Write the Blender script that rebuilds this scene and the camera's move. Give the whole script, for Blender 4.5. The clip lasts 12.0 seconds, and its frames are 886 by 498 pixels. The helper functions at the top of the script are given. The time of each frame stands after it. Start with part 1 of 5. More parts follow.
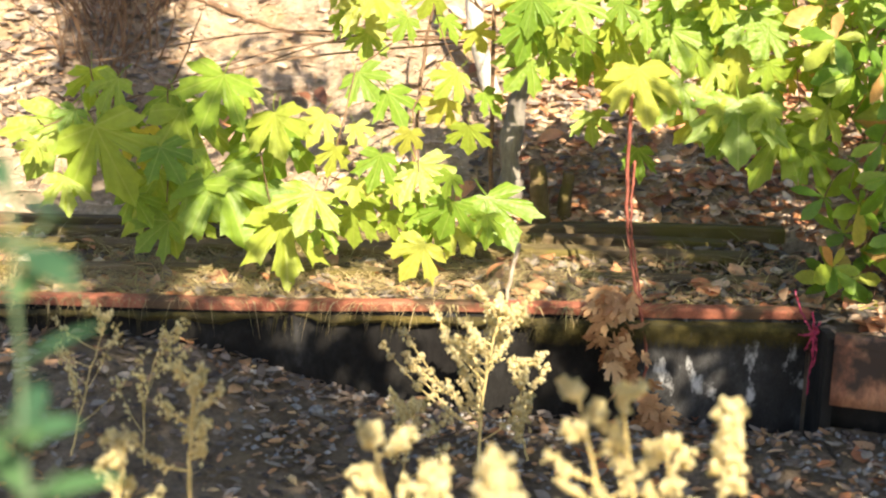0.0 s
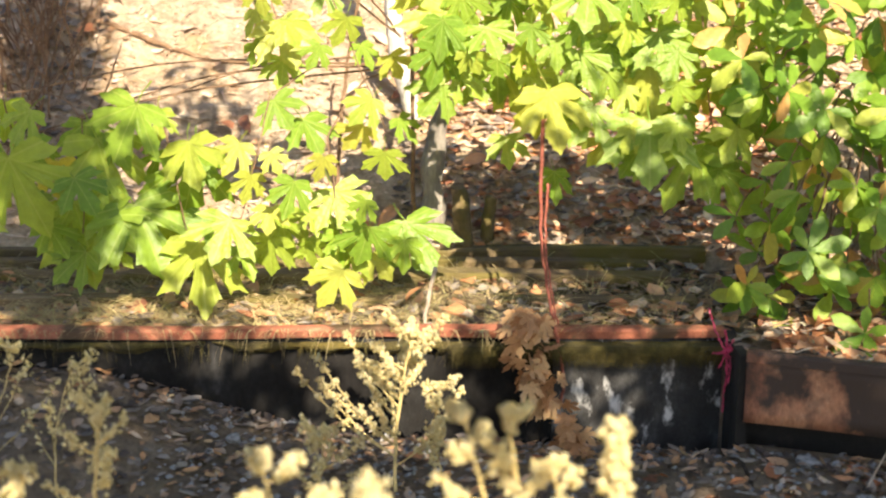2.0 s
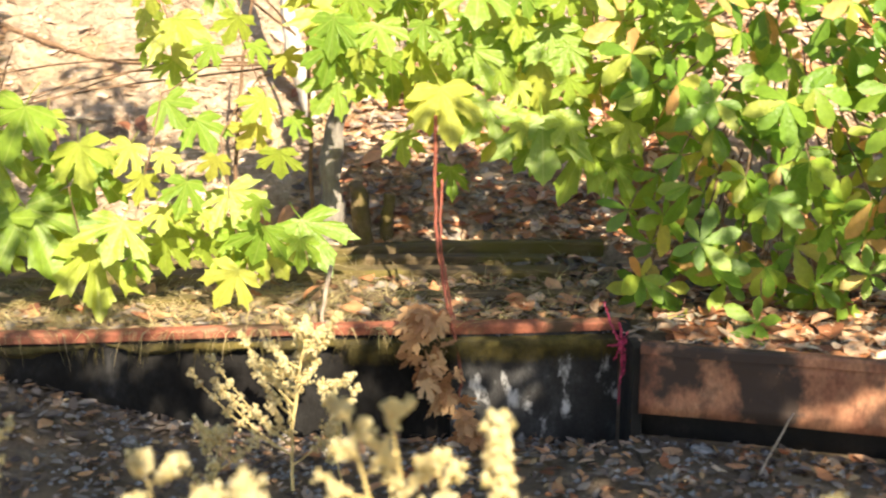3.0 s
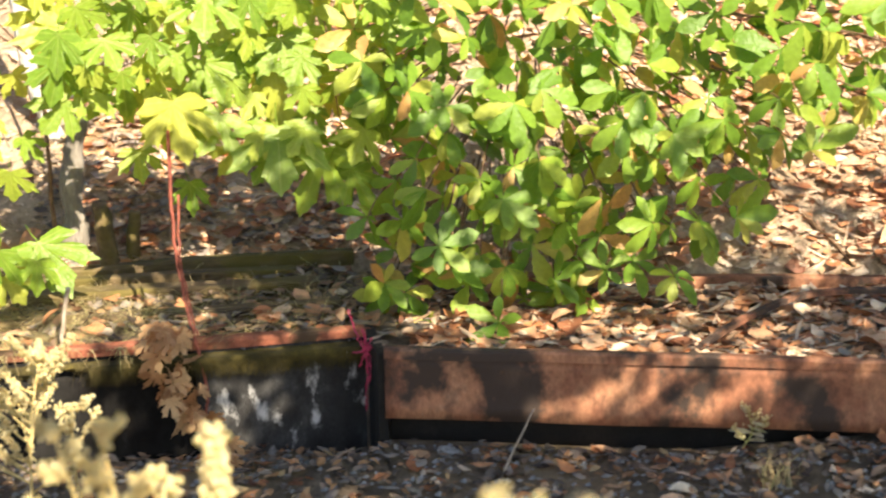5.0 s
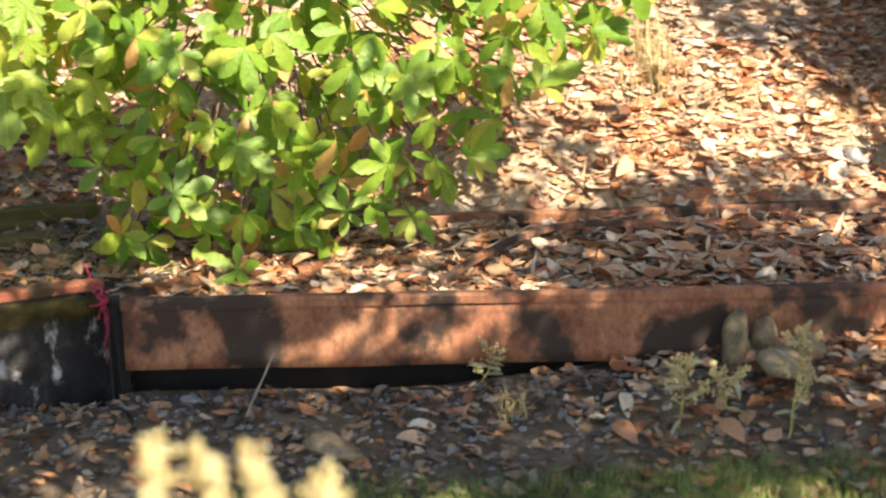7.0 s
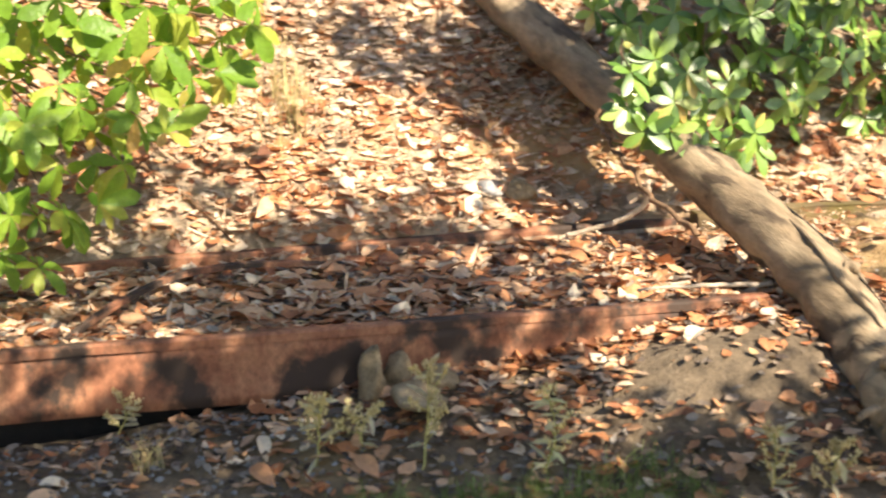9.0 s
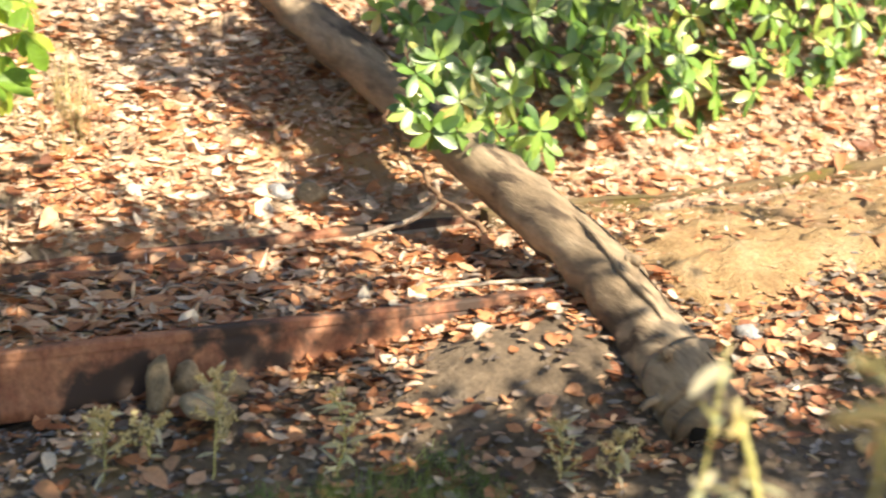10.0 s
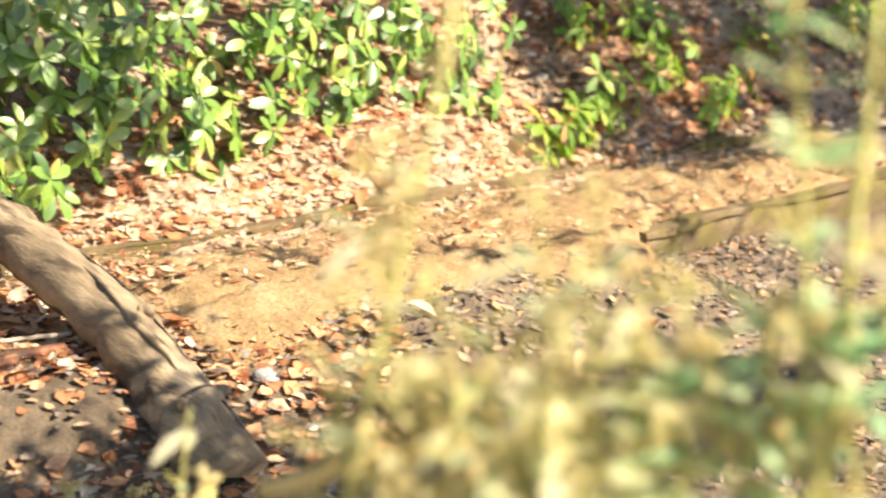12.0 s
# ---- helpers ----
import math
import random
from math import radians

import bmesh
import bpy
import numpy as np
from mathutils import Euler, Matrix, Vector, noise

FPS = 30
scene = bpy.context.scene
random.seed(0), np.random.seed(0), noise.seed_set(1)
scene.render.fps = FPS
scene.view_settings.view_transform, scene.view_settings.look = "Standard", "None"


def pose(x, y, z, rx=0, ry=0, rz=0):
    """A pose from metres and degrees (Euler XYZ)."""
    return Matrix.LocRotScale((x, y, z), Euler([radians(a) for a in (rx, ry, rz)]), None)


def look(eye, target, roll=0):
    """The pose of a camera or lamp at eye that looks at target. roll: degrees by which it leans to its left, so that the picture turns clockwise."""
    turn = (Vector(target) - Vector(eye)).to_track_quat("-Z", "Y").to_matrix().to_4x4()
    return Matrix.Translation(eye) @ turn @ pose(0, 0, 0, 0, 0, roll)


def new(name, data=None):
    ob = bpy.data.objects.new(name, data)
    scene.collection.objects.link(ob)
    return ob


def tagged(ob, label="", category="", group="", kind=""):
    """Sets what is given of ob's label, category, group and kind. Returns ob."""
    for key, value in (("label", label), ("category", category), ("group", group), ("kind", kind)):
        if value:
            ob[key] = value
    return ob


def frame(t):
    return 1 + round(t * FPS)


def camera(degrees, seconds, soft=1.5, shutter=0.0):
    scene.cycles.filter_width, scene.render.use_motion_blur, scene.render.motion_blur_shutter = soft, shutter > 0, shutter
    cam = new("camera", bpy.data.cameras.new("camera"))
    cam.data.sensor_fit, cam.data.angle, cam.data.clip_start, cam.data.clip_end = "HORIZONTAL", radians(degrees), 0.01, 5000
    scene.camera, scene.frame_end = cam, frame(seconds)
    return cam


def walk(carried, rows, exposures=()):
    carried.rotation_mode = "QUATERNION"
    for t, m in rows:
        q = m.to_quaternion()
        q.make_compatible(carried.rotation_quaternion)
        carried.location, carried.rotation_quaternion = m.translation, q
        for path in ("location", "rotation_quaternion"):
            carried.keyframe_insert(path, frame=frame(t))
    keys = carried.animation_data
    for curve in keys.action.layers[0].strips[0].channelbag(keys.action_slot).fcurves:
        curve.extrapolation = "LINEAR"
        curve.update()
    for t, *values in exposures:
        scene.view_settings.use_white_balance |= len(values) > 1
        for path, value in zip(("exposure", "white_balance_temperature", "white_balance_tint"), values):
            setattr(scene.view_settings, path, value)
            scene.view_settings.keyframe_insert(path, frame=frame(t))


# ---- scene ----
# ---- camera and walk ----
cam = camera(32.0, 12.0, 2.15, 0.3)
cam.data.dof.use_dof = True
cam.data.dof.focus_distance = 5.1
cam.data.dof.aperture_fstop = 1.8
PATH = [
    (0.0, 0.0, 0.0, 1.85, 74.369, -1.115, 0.312),
    (0.5, 0.0411, -0.0071, 1.8519, 74.576, -0.96, 0.898),
    (1.0, 0.0824, -0.0127, 1.8536, 74.512, -0.767, 0.91),
    (1.5, 0.1242, -0.017, 1.8547, 74.691, -0.578, -0.194),
    (2.0, 0.1665, -0.0204, 1.8549, 75.333, -0.36, -1.053),
    (2.5, 0.2096, -0.0233, 1.8542, 75.351, -0.279, -2.259),
    (3.0, 0.2534, -0.0268, 1.8522, 75.275, -0.088, -4.048),
    (3.2, 0.2713, -0.0287, 1.851, 75.261, 0.037, -4.891),
    (4.8, 0.4174, -0.0508, 1.8383, 75.382, 0.791, -11.044),
    (5.0, 0.436, -0.0554, 1.8366, 75.754, 0.785, -11.881),
    (5.5, 0.4834, -0.071, 1.8319, 75.623, 0.823, -14.762),
    (6.0, 0.5326, -0.087, 1.8297, 74.734, 0.954, -17.042),
    (6.5, 0.5804, -0.1029, 1.8293, 73.753, 0.945, -18.333),
    (6.7, 0.599, -0.1095, 1.8302, 73.626, 1.032, -18.711),
    (8.3, 0.743, -0.1662, 1.846, 74.568, 0.26, -25.968),
    (8.5, 0.7602, -0.1741, 1.8485, 74.713, 0.346, -27.363),
    (9.0, 0.8011, -0.196, 1.8562, 74.69, 0.438, -30.949),
    (9.5, 0.8404, -0.2192, 1.8652, 74.649, 0.469, -34.319),
    (10.0, 0.8782, -0.2437, 1.8753, 74.503, 0.35, -37.96),
    (10.5, 0.9151, -0.2686, 1.8865, 74.548, -0.014, -42.412),
    (11.0, 0.9509, -0.2939, 1.8991, 75.316, -0.516, -46.913),
    (11.5, 0.9869, -0.316, 1.9139, 75.9, -0.597, -50.624),
    (12.0, 1.0285, -0.3442, 1.926, 75.662, -1.079, -53.988),
]
walk(cam, [(t, pose(x, y, z, rx, ry, rz)) for t, x, y, z, rx, ry, rz in PATH])

# ---- world, sun and exposure ----
SUN = Vector((0.2, -0.74, 0.64)).normalized()
sky_world = bpy.data.worlds.new("sky")
scene.world = sky_world
sky_world.use_nodes = True
wn = sky_world.node_tree
sky = wn.nodes.new("ShaderNodeTexSky")
sky.sky_type, sky.sun_disc = "NISHITA", False
sky.sun_elevation = math.asin(SUN.z)
sky.sun_rotation = math.atan2(SUN.x, SUN.y)
wn.links.new(sky.outputs[0], wn.nodes["Background"].inputs[0])
wn.nodes["Background"].inputs[1].default_value = 0.062
sun_data = bpy.data.lights.new("sun", "SUN")
sun_data.energy, sun_data.angle, sun_data.color = 4.8, radians(0.53), (1.0, 0.86, 0.655)
sun = new("sun", sun_data)
sun.matrix_world = look(SUN * 50, (0, 0, 0))
scene.view_settings.exposure = 1.65


# ---- materials ----
def mat(name):
    m = bpy.data.materials.new(name)
    m.use_nodes = True
    return m, m.node_tree, m.node_tree.nodes["Principled BSDF"]


def ramp(nt, src, stops, smooth=True):
    r = nt.nodes.new("ShaderNodeValToRGB")
    e = r.color_ramp.elements
    while len(e) < len(stops):
        e.new(0.5)
    for el, (p, c) in zip(e, stops):
        el.position, el.color = p, (*c, 1)
    if not smooth:
        r.color_ramp.interpolation = "CONSTANT"
    nt.links.new(src, r.inputs[0])
    return r.outputs[0]


def tex(nt, scale, detail=5.0, rough=0.6, stretch=(1, 1, 1)):
    co = nt.nodes.new("ShaderNodeTexCoord")
    mp = nt.nodes.new("ShaderNodeMapping")
    mp.inputs["Scale"].default_value = stretch
    n = nt.nodes.new("ShaderNodeTexNoise")
    n.inputs["Scale"].default_value, n.inputs["Detail"].default_value, n.inputs["Roughness"].default_value = scale, detail, rough
    nt.links.new(co.outputs["Object"], mp.inputs[0])
    nt.links.new(mp.outputs[0], n.inputs["Vector"])
    return n.outputs["Fac"]


def mix(nt, fac, a, b, mode="MIX"):
    x = nt.nodes.new("ShaderNodeMix")
    x.data_type, x.blend_type = "RGBA", mode
    for key, v in ((0, fac), (6, a), (7, b)):
        if isinstance(v, (int, float)):
            x.inputs[key].default_value = v
        elif isinstance(v, tuple):
            x.inputs[key].default_value = (*v, 1)
        else:
            nt.links.new(v, x.inputs[key])
    return x.outputs[2]


def bump(nt, bsdf, height, strength=0.5, dist=0.01):
    b = nt.nodes.new("ShaderNodeBump")
    b.inputs["Strength"].default_value, b.inputs["Distance"].default_value = strength, dist
    nt.links.new(height, b.inputs["Height"])
    nt.links.new(b.outputs[0], bsdf.inputs["Normal"])


def rough_mat(name, stops, scale, fine, rough=0.85, metal=0.0, stretch=(1, 1, 1), bumps=(0.6, 0.01), extra=None):
    m, nt, b = mat(name)
    big = ramp(nt, tex(nt, scale, 6, 0.65, stretch), stops)
    small = ramp(nt, tex(nt, fine, 4, 0.7, stretch), [(0.3, (0.55, 0.55, 0.55)), (0.7, (1.25, 1.25, 1.25))])
    col = mix(nt, 0.8, big, small, "MULTIPLY")
    if extra:
        colour, e_scale, low, high, e_stretch = extra
        mask = ramp(nt, tex(nt, e_scale, 5, 0.6, e_stretch), [(low, (0, 0, 0)), (high, (1, 1, 1))])
        col = mix(nt, mask, col, colour)
    nt.links.new(col, b.inputs["Base Color"])
    b.inputs["Roughness"].default_value, b.inputs["Metallic"].default_value = rough, metal
    bump(nt, b, tex(nt, fine, 6, 0.7, stretch), *bumps)
    return m


def leaf_mat(name, stops, light, rough=0.45, spots=None, translucent=0.45, island=False, relief=0.25, veins=0.0, patchy=0.45):
    """A leaf: colour by piece, faint veins, light shining through."""
    m, nt, b = mat(name)
    if island:
        rnd = nt.nodes.new("ShaderNodeNewGeometry").outputs["Random Per Island"]
    else:
        rnd = nt.nodes.new("ShaderNodeObjectInfo").outputs["Random"]
    col = ramp(nt, rnd, stops)
    fine = ramp(nt, tex(nt, 7 if not island else 60, 4, 0.6), [(0.3, (0.7, 0.7, 0.7)), (0.7, (1.2, 1.2, 1.2))])
    col = mix(nt, 0.6, col, fine, "MULTIPLY")
    if island:
        patch = ramp(nt, tex(nt, 2.2, 5, 0.65), [(0.32, (patchy, patchy * 0.95, patchy * 0.92)), (0.5, (1.0, 1.0, 1.0)), (0.7, (1.25, 1.25, 1.25))])
        col = mix(nt, 0.75, col, patch, "MULTIPLY")
    if veins:
        co = nt.nodes.new("ShaderNodeTexCoord")
        sp = nt.nodes.new("ShaderNodeSeparateXYZ")
        nt.links.new(co.outputs["Object"], sp.inputs[0])

        def m2(op, a, c):
            k = nt.nodes.new("ShaderNodeMath")
            k.operation = op
            for i, v in enumerate((a, c)):
                if isinstance(v, (int, float)):
                    k.inputs[i].default_value = v
                else:
                    nt.links.new(v, k.inputs[i])
            return k.outputs[0]

        ang = m2("ARCTAN2", sp.outputs[0], sp.outputs[1])
        near = m2("ABSOLUTE", m2("SUBTRACT", m2("FLOORED_MODULO", m2("ADD", ang, veins / 2), veins), veins / 2), 0.0)
        rad = m2("SQRT", m2("ADD", m2("MULTIPLY", sp.outputs[0], sp.outputs[0]), m2("MULTIPLY", sp.outputs[1], sp.outputs[1])), 0.0)
        line = ramp(nt, m2("MULTIPLY", near, rad), [(0.0, (0.5, 0.5, 0.5)), (0.016, (0.0, 0.0, 0.0))])
        col = mix(nt, line, col, mix(nt, 0.6, col, (0.62, 0.66, 0.22)))
    if spots:
        colour, scale, low = spots
        mask = ramp(nt, tex(nt, scale, 3, 0.5), [(low, (0, 0, 0)), (low + 0.05, (1, 1, 1))])
        col = mix(nt, mask, col, colour)
    nt.links.new(col, b.inputs["Base Color"])
    b.inputs["Roughness"].default_value = rough
    bump(nt, b, tex(nt, 9 if not island else 90, 3, 0.6), relief, 0.02)
    if translucent:
        tr = nt.nodes.new("ShaderNodeBsdfTranslucent")
        nt.links.new(mix(nt, 1.0, col, light, "MULTIPLY"), tr.inputs[0])
        ms = nt.nodes.new("ShaderNodeMixShader")
        ms.inputs[0].default_value = translucent
        nt.links.new(b.outputs[0], ms.inputs[1])
        nt.links.new(tr.outputs[0], ms.inputs[2])
        nt.links.new(ms.outputs[0], nt.nodes["Material Output"].inputs[0])
    return m


# One soil in two tones: front darkened as shade, bank paled as sunlight.
M_SOIL = rough_mat("shade_dark_soil", [(0.3, (0.10, 0.075, 0.05)), (0.5, (0.20, 0.15, 0.10)), (0.72, (0.34, 0.27, 0.19))], 5, 60, 0.95, bumps=(0.9, 0.02),
                   extra=((0.30, 0.22, 0.12), 1.3, 0.54, 0.66, (1, 1, 1)))
M_BANK = rough_mat("sunlit_pale_soil", [(0.30, (0.24, 0.16, 0.10)), (0.46, (0.48, 0.36, 0.245)), (0.70, (0.68, 0.55, 0.41))], 9, 45, 0.95, bumps=(1.0, 0.03),
                   extra=((0.52, 0.34, 0.17), 2.1, 0.55, 0.66, (1, 1, 1)))
M_SAND = rough_mat("sandy_soil", [(0.3, (0.34, 0.20, 0.09)), (0.5, (0.54, 0.36, 0.17)), (0.72, (0.66, 0.49, 0.29))], 6, 70, 0.95, bumps=(1.0, 0.03),
                   extra=((0.33, 0.21, 0.12), 3.5, 0.54, 0.70, (1, 1, 1)))
M_RUST = rough_mat("rusty_steel", [(0.28, (0.10, 0.045, 0.026)), (0.44, (0.31, 0.128, 0.070)), (0.6, (0.48, 0.235, 0.128)), (0.78, (0.60, 0.39, 0.26))], 7, 70, 0.75, 0.1,
                   (1, 1, 0.6), (0.5, 0.006), ((0.055, 0.036, 0.027), 5.0, 0.47, 0.57, (1.0, 1.0, 0.8)))
M_REDRUST = rough_mat("red_rust", [(0.3, (0.14, 0.05, 0.03)), (0.5, (0.36, 0.12, 0.065)), (0.75, (0.50, 0.22, 0.13))], 5, 90, 0.75, 0.1, extra=((0.10, 0.06, 0.03), 6.0, 0.50, 0.60, (1, 1, 1)))
# Stained concrete; the wall's shade is put into its near-black base colour.
M_DARKWALL = rough_mat("stained_shade_dark_concrete", [(0.3, (0.007, 0.006, 0.006)), (0.55, (0.017, 0.016, 0.015)), (0.75, (0.042, 0.041, 0.040))], 5, 60, 0.8, 0.0,
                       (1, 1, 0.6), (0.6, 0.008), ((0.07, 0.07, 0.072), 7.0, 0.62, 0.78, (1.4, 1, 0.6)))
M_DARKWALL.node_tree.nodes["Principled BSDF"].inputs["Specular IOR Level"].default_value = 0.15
M_STREAKWALL = rough_mat("mineral_streaked_concrete", [(0.3, (0.012, 0.012, 0.012)), (0.5, (0.035, 0.034, 0.034)), (0.75, (0.12, 0.12, 0.12))], 8, 130, 0.8, 0.0,
                         (1, 1, 0.6), (0.8, 0.008), ((0.58, 0.58, 0.58), 10.0, 0.56, 0.66, (1.2, 1, 0.7)))
# Shade painted near-black: flume undercut and joint, log cracks and hollow end.
M_BLACK = rough_mat("near_black_shade", [(0.3, (0.006, 0.006, 0.005)), (0.6, (0.014, 0.012, 0.010)), (0.8, (0.03, 0.025, 0.02))], 9, 70, 0.9)
M_MOSSWOOD = rough_mat("mossy_timber", [(0.3, (0.07, 0.05, 0.03)), (0.55, (0.17, 0.12, 0.06)), (0.75, (0.26, 0.20, 0.12))], 8, 70, 0.95, 0.0,
                       (0.25, 1, 1), (0.8, 0.01), ((0.125, 0.10, 0.025), 3.2, 0.48, 0.60, (1, 1, 1)))
M_MOSS = rough_mat("moss", [(0.3, (0.030, 0.024, 0.010)), (0.55, (0.10, 0.08, 0.018)), (0.8, (0.25, 0.185, 0.035))], 9, 150, 1.0, bumps=(1.0, 0.01))
M_LOG = rough_mat("weathered_log", [(0.3, (0.11, 0.078, 0.048)), (0.48, (0.27, 0.20, 0.125)), (0.72, (0.46, 0.36, 0.24))], 8, 50, 0.9, 0.0,
                  (1, 0.2, 0.42), (0.8, 0.010), ((0.085, 0.06, 0.04), 6.0, 0.56, 0.62, (1.8, 0.3, 0.6)))
M_PALETRUNK = rough_mat("pale_bark", [(0.3, (0.60, 0.57, 0.52)), (0.6, (0.78, 0.75, 0.69)), (0.8, (0.84, 0.82, 0.77))], 12, 60, 0.85, stretch=(1, 1, 0.3))
M_GREYTRUNK = rough_mat("grey_bark", [(0.3, (0.15, 0.13, 0.11)), (0.6, (0.30, 0.27, 0.23)), (0.8, (0.42, 0.38, 0.32))], 14, 70, 0.95, stretch=(1, 1, 0.25))
M_TWIG = rough_mat("twig_bark", [(0.3, (0.13, 0.07, 0.04)), (0.6, (0.26, 0.16, 0.09)), (0.8, (0.42, 0.30, 0.2))], 25, 120, 0.9)
M_DEADSTICK = rough_mat("bleached_stick", [(0.3, (0.35, 0.28, 0.2)), (0.6, (0.58, 0.48, 0.37)), (0.8, (0.7, 0.62, 0.5))], 20, 120, 0.9)
M_REDSTEM = rough_mat("red_stem", [(0.3, (0.20, 0.045, 0.03)), (0.7, (0.42, 0.13, 0.08))], 20, 80, 0.6)
M_PINK = rough_mat("pink_tape", [(0.3, (0.30, 0.02, 0.06)), (0.7, (0.55, 0.045, 0.13))], 15, 60, 0.5, bumps=(0.3, 0.003))
M_STONE = rough_mat("stone", [(0.3, (0.20, 0.145, 0.085)), (0.55, (0.36, 0.27, 0.16)), (0.78, (0.50, 0.40, 0.27))], 12, 80, 0.9)
M_GREYSTONE = rough_mat("grey_stone", [(0.3, (0.20, 0.20, 0.20)), (0.6, (0.33, 0.33, 0.33)), (0.8, (0.42, 0.41, 0.38))], 12, 80, 0.9)
M_DRYSTALK = rough_mat("dry_stalk", [(0.3, (0.66, 0.50, 0.19)), (0.6, (0.78, 0.63, 0.29)), (0.8, (0.82, 0.71, 0.42))], 18, 90, 0.85)
M_GREENSTALK = rough_mat("green_stalk", [(0.3, (0.42, 0.42, 0.13)), (0.6, (0.62, 0.57, 0.21)), (0.8, (0.74, 0.66, 0.32))], 14, 90, 0.7)
M_TEALSTALK = rough_mat("dull_green_stalk", [(0.3, (0.09, 0.15, 0.08)), (0.6, (0.15, 0.22, 0.12)), (0.8, (0.24, 0.30, 0.16))], 14, 90, 0.7)

WARM = (1.0, 1.0, 0.55)
M_MAPLE = leaf_mat("maple_leaf", [(0.0, (0.18, 0.31, 0.033)), (0.4, (0.275, 0.41, 0.045)), (0.8, (0.38, 0.48, 0.065)), (1.0, (0.51, 0.51, 0.09))], (1.2, 1.1, 0.5), 0.42,
                   ((0.42, 0.22, 0.06), 3.2, 0.70), veins=0.80)
M_BUCK = leaf_mat("serrated_leaf", [(0.0, (0.13, 0.25, 0.03)), (0.4, (0.20, 0.35, 0.04)), (0.7, (0.31, 0.44, 0.055)), (0.88, (0.42, 0.47, 0.08)), (0.93, (0.62, 0.42, 0.14)), (1.0, (0.60, 0.33, 0.12))], (1.2, 1.2, 0.5), 0.4,
                  ((0.48, 0.27, 0.09), 3.0, 0.68))
M_SHRUB = leaf_mat("glossy_leaf", [(0.0, (0.05, 0.12, 0.016)), (0.35, (0.11, 0.22, 0.028)), (0.75, (0.23, 0.37, 0.06)), (0.96, (0.38, 0.48, 0.11)), (1.0, (0.5, 0.36, 0.1))], (1.2, 1.2, 0.4), 0.40, translucent=0.2, relief=0.05)
M_SHRUB.node_tree.nodes["Principled BSDF"].inputs["Specular IOR Level"].default_value = 1.0
M_CANOPY = leaf_mat("oak_leaf", [(0.0, (0.06, 0.10, 0.02)), (1.0, (0.11, 0.16, 0.03))], WARM, 0.5, translucent=0.2, island=True)
M_WEEDLEAF = leaf_mat("weed_leaf", [(0.0, (0.52, 0.64, 0.46)), (0.35, (0.72, 0.74, 0.52)), (0.65, (0.83, 0.80, 0.57)), (1.0, (0.88, 0.85, 0.68))], (1.08, 1.1, 0.95), 0.6, translucent=0.68, island=True, patchy=0.95)
M_MINTLEAF = leaf_mat("pale_mint_leaf", [(0.0, (0.30, 0.52, 0.32)), (0.5, (0.46, 0.66, 0.42)), (1.0, (0.66, 0.74, 0.46))], (1.0, 1.1, 0.9), 0.5, translucent=0.5, island=True, patchy=0.85)
M_TEALLEAF = leaf_mat("dull_green_leaf", [(0.0, (0.05, 0.13, 0.07)), (0.6, (0.08, 0.19, 0.09)), (1.0, (0.14, 0.27, 0.09))], (1.0, 1.1, 0.8), 0.6, island=True)
M_SEED = leaf_mat("dry_seed_head", [(0.0, (0.70, 0.62, 0.36)), (0.5, (0.80, 0.73, 0.48)), (1.0, (0.86, 0.82, 0.62))], (1.08, 1.06, 0.85), 0.9, translucent=0.6, island=True, patchy=0.85)
M_BLEACHED = leaf_mat("dry_grass", [(0.0, (0.38, 0.28, 0.13)), (0.6, (0.56, 0.45, 0.25)), (1.0, (0.50, 0.48, 0.20))], (1.0, 1.0, 0.8), 0.7, translucent=0.2, island=True)
M_GRASS = leaf_mat("green_grass", [(0.0, (0.15, 0.22, 0.05)), (0.6, (0.26, 0.34, 0.09)), (1.0, (0.42, 0.42, 0.18))], (1.0, 1.1, 0.6), 0.6, translucent=0.25, island=True)
LITTER = [(0.0, (0.17, 0.075, 0.045)), (0.2, (0.40, 0.16, 0.07)), (0.45, (0.58, 0.27, 0.12)), (0.65, (0.63, 0.36, 0.20)), (0.85, (0.70, 0.48, 0.31)), (1.0, (0.78, 0.68, 0.52))]
PALE = [(0.0, (0.38, 0.24, 0.14)), (0.25, (0.56, 0.40, 0.26)), (0.6, (0.70, 0.52, 0.37)), (1.0, (0.82, 0.69, 0.54))]
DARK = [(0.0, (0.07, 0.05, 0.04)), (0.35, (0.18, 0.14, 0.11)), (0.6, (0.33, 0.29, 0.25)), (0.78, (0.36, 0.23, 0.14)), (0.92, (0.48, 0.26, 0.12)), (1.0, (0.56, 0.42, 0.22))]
M_LITTER = leaf_mat("fallen_leaf", LITTER, (1, 0.8, 0.6), 0.6, translucent=0.12, island=True, patchy=0.62)
M_PALELITTER = leaf_mat("pale_straw", PALE, (1, 0.85, 0.65), 0.7, translucent=0.1, island=True, patchy=0.7)
M_DARKLITTER = leaf_mat("decayed_and_shade_dark_leaf", DARK, (1, 0.8, 0.6), 0.7, translucent=0.05, island=True)
M_LITTERONE = leaf_mat("fallen_leaf_single", LITTER, (1, 0.8, 0.6), 0.55, translucent=0.12)
M_DRYLEAF = leaf_mat("withered_leaf", [(0.0, (0.38, 0.18, 0.08)), (0.5, (0.54, 0.30, 0.14)), (1.0, (0.66, 0.44, 0.23))], (1, 0.8, 0.5), 0.7, translucent=0.2)


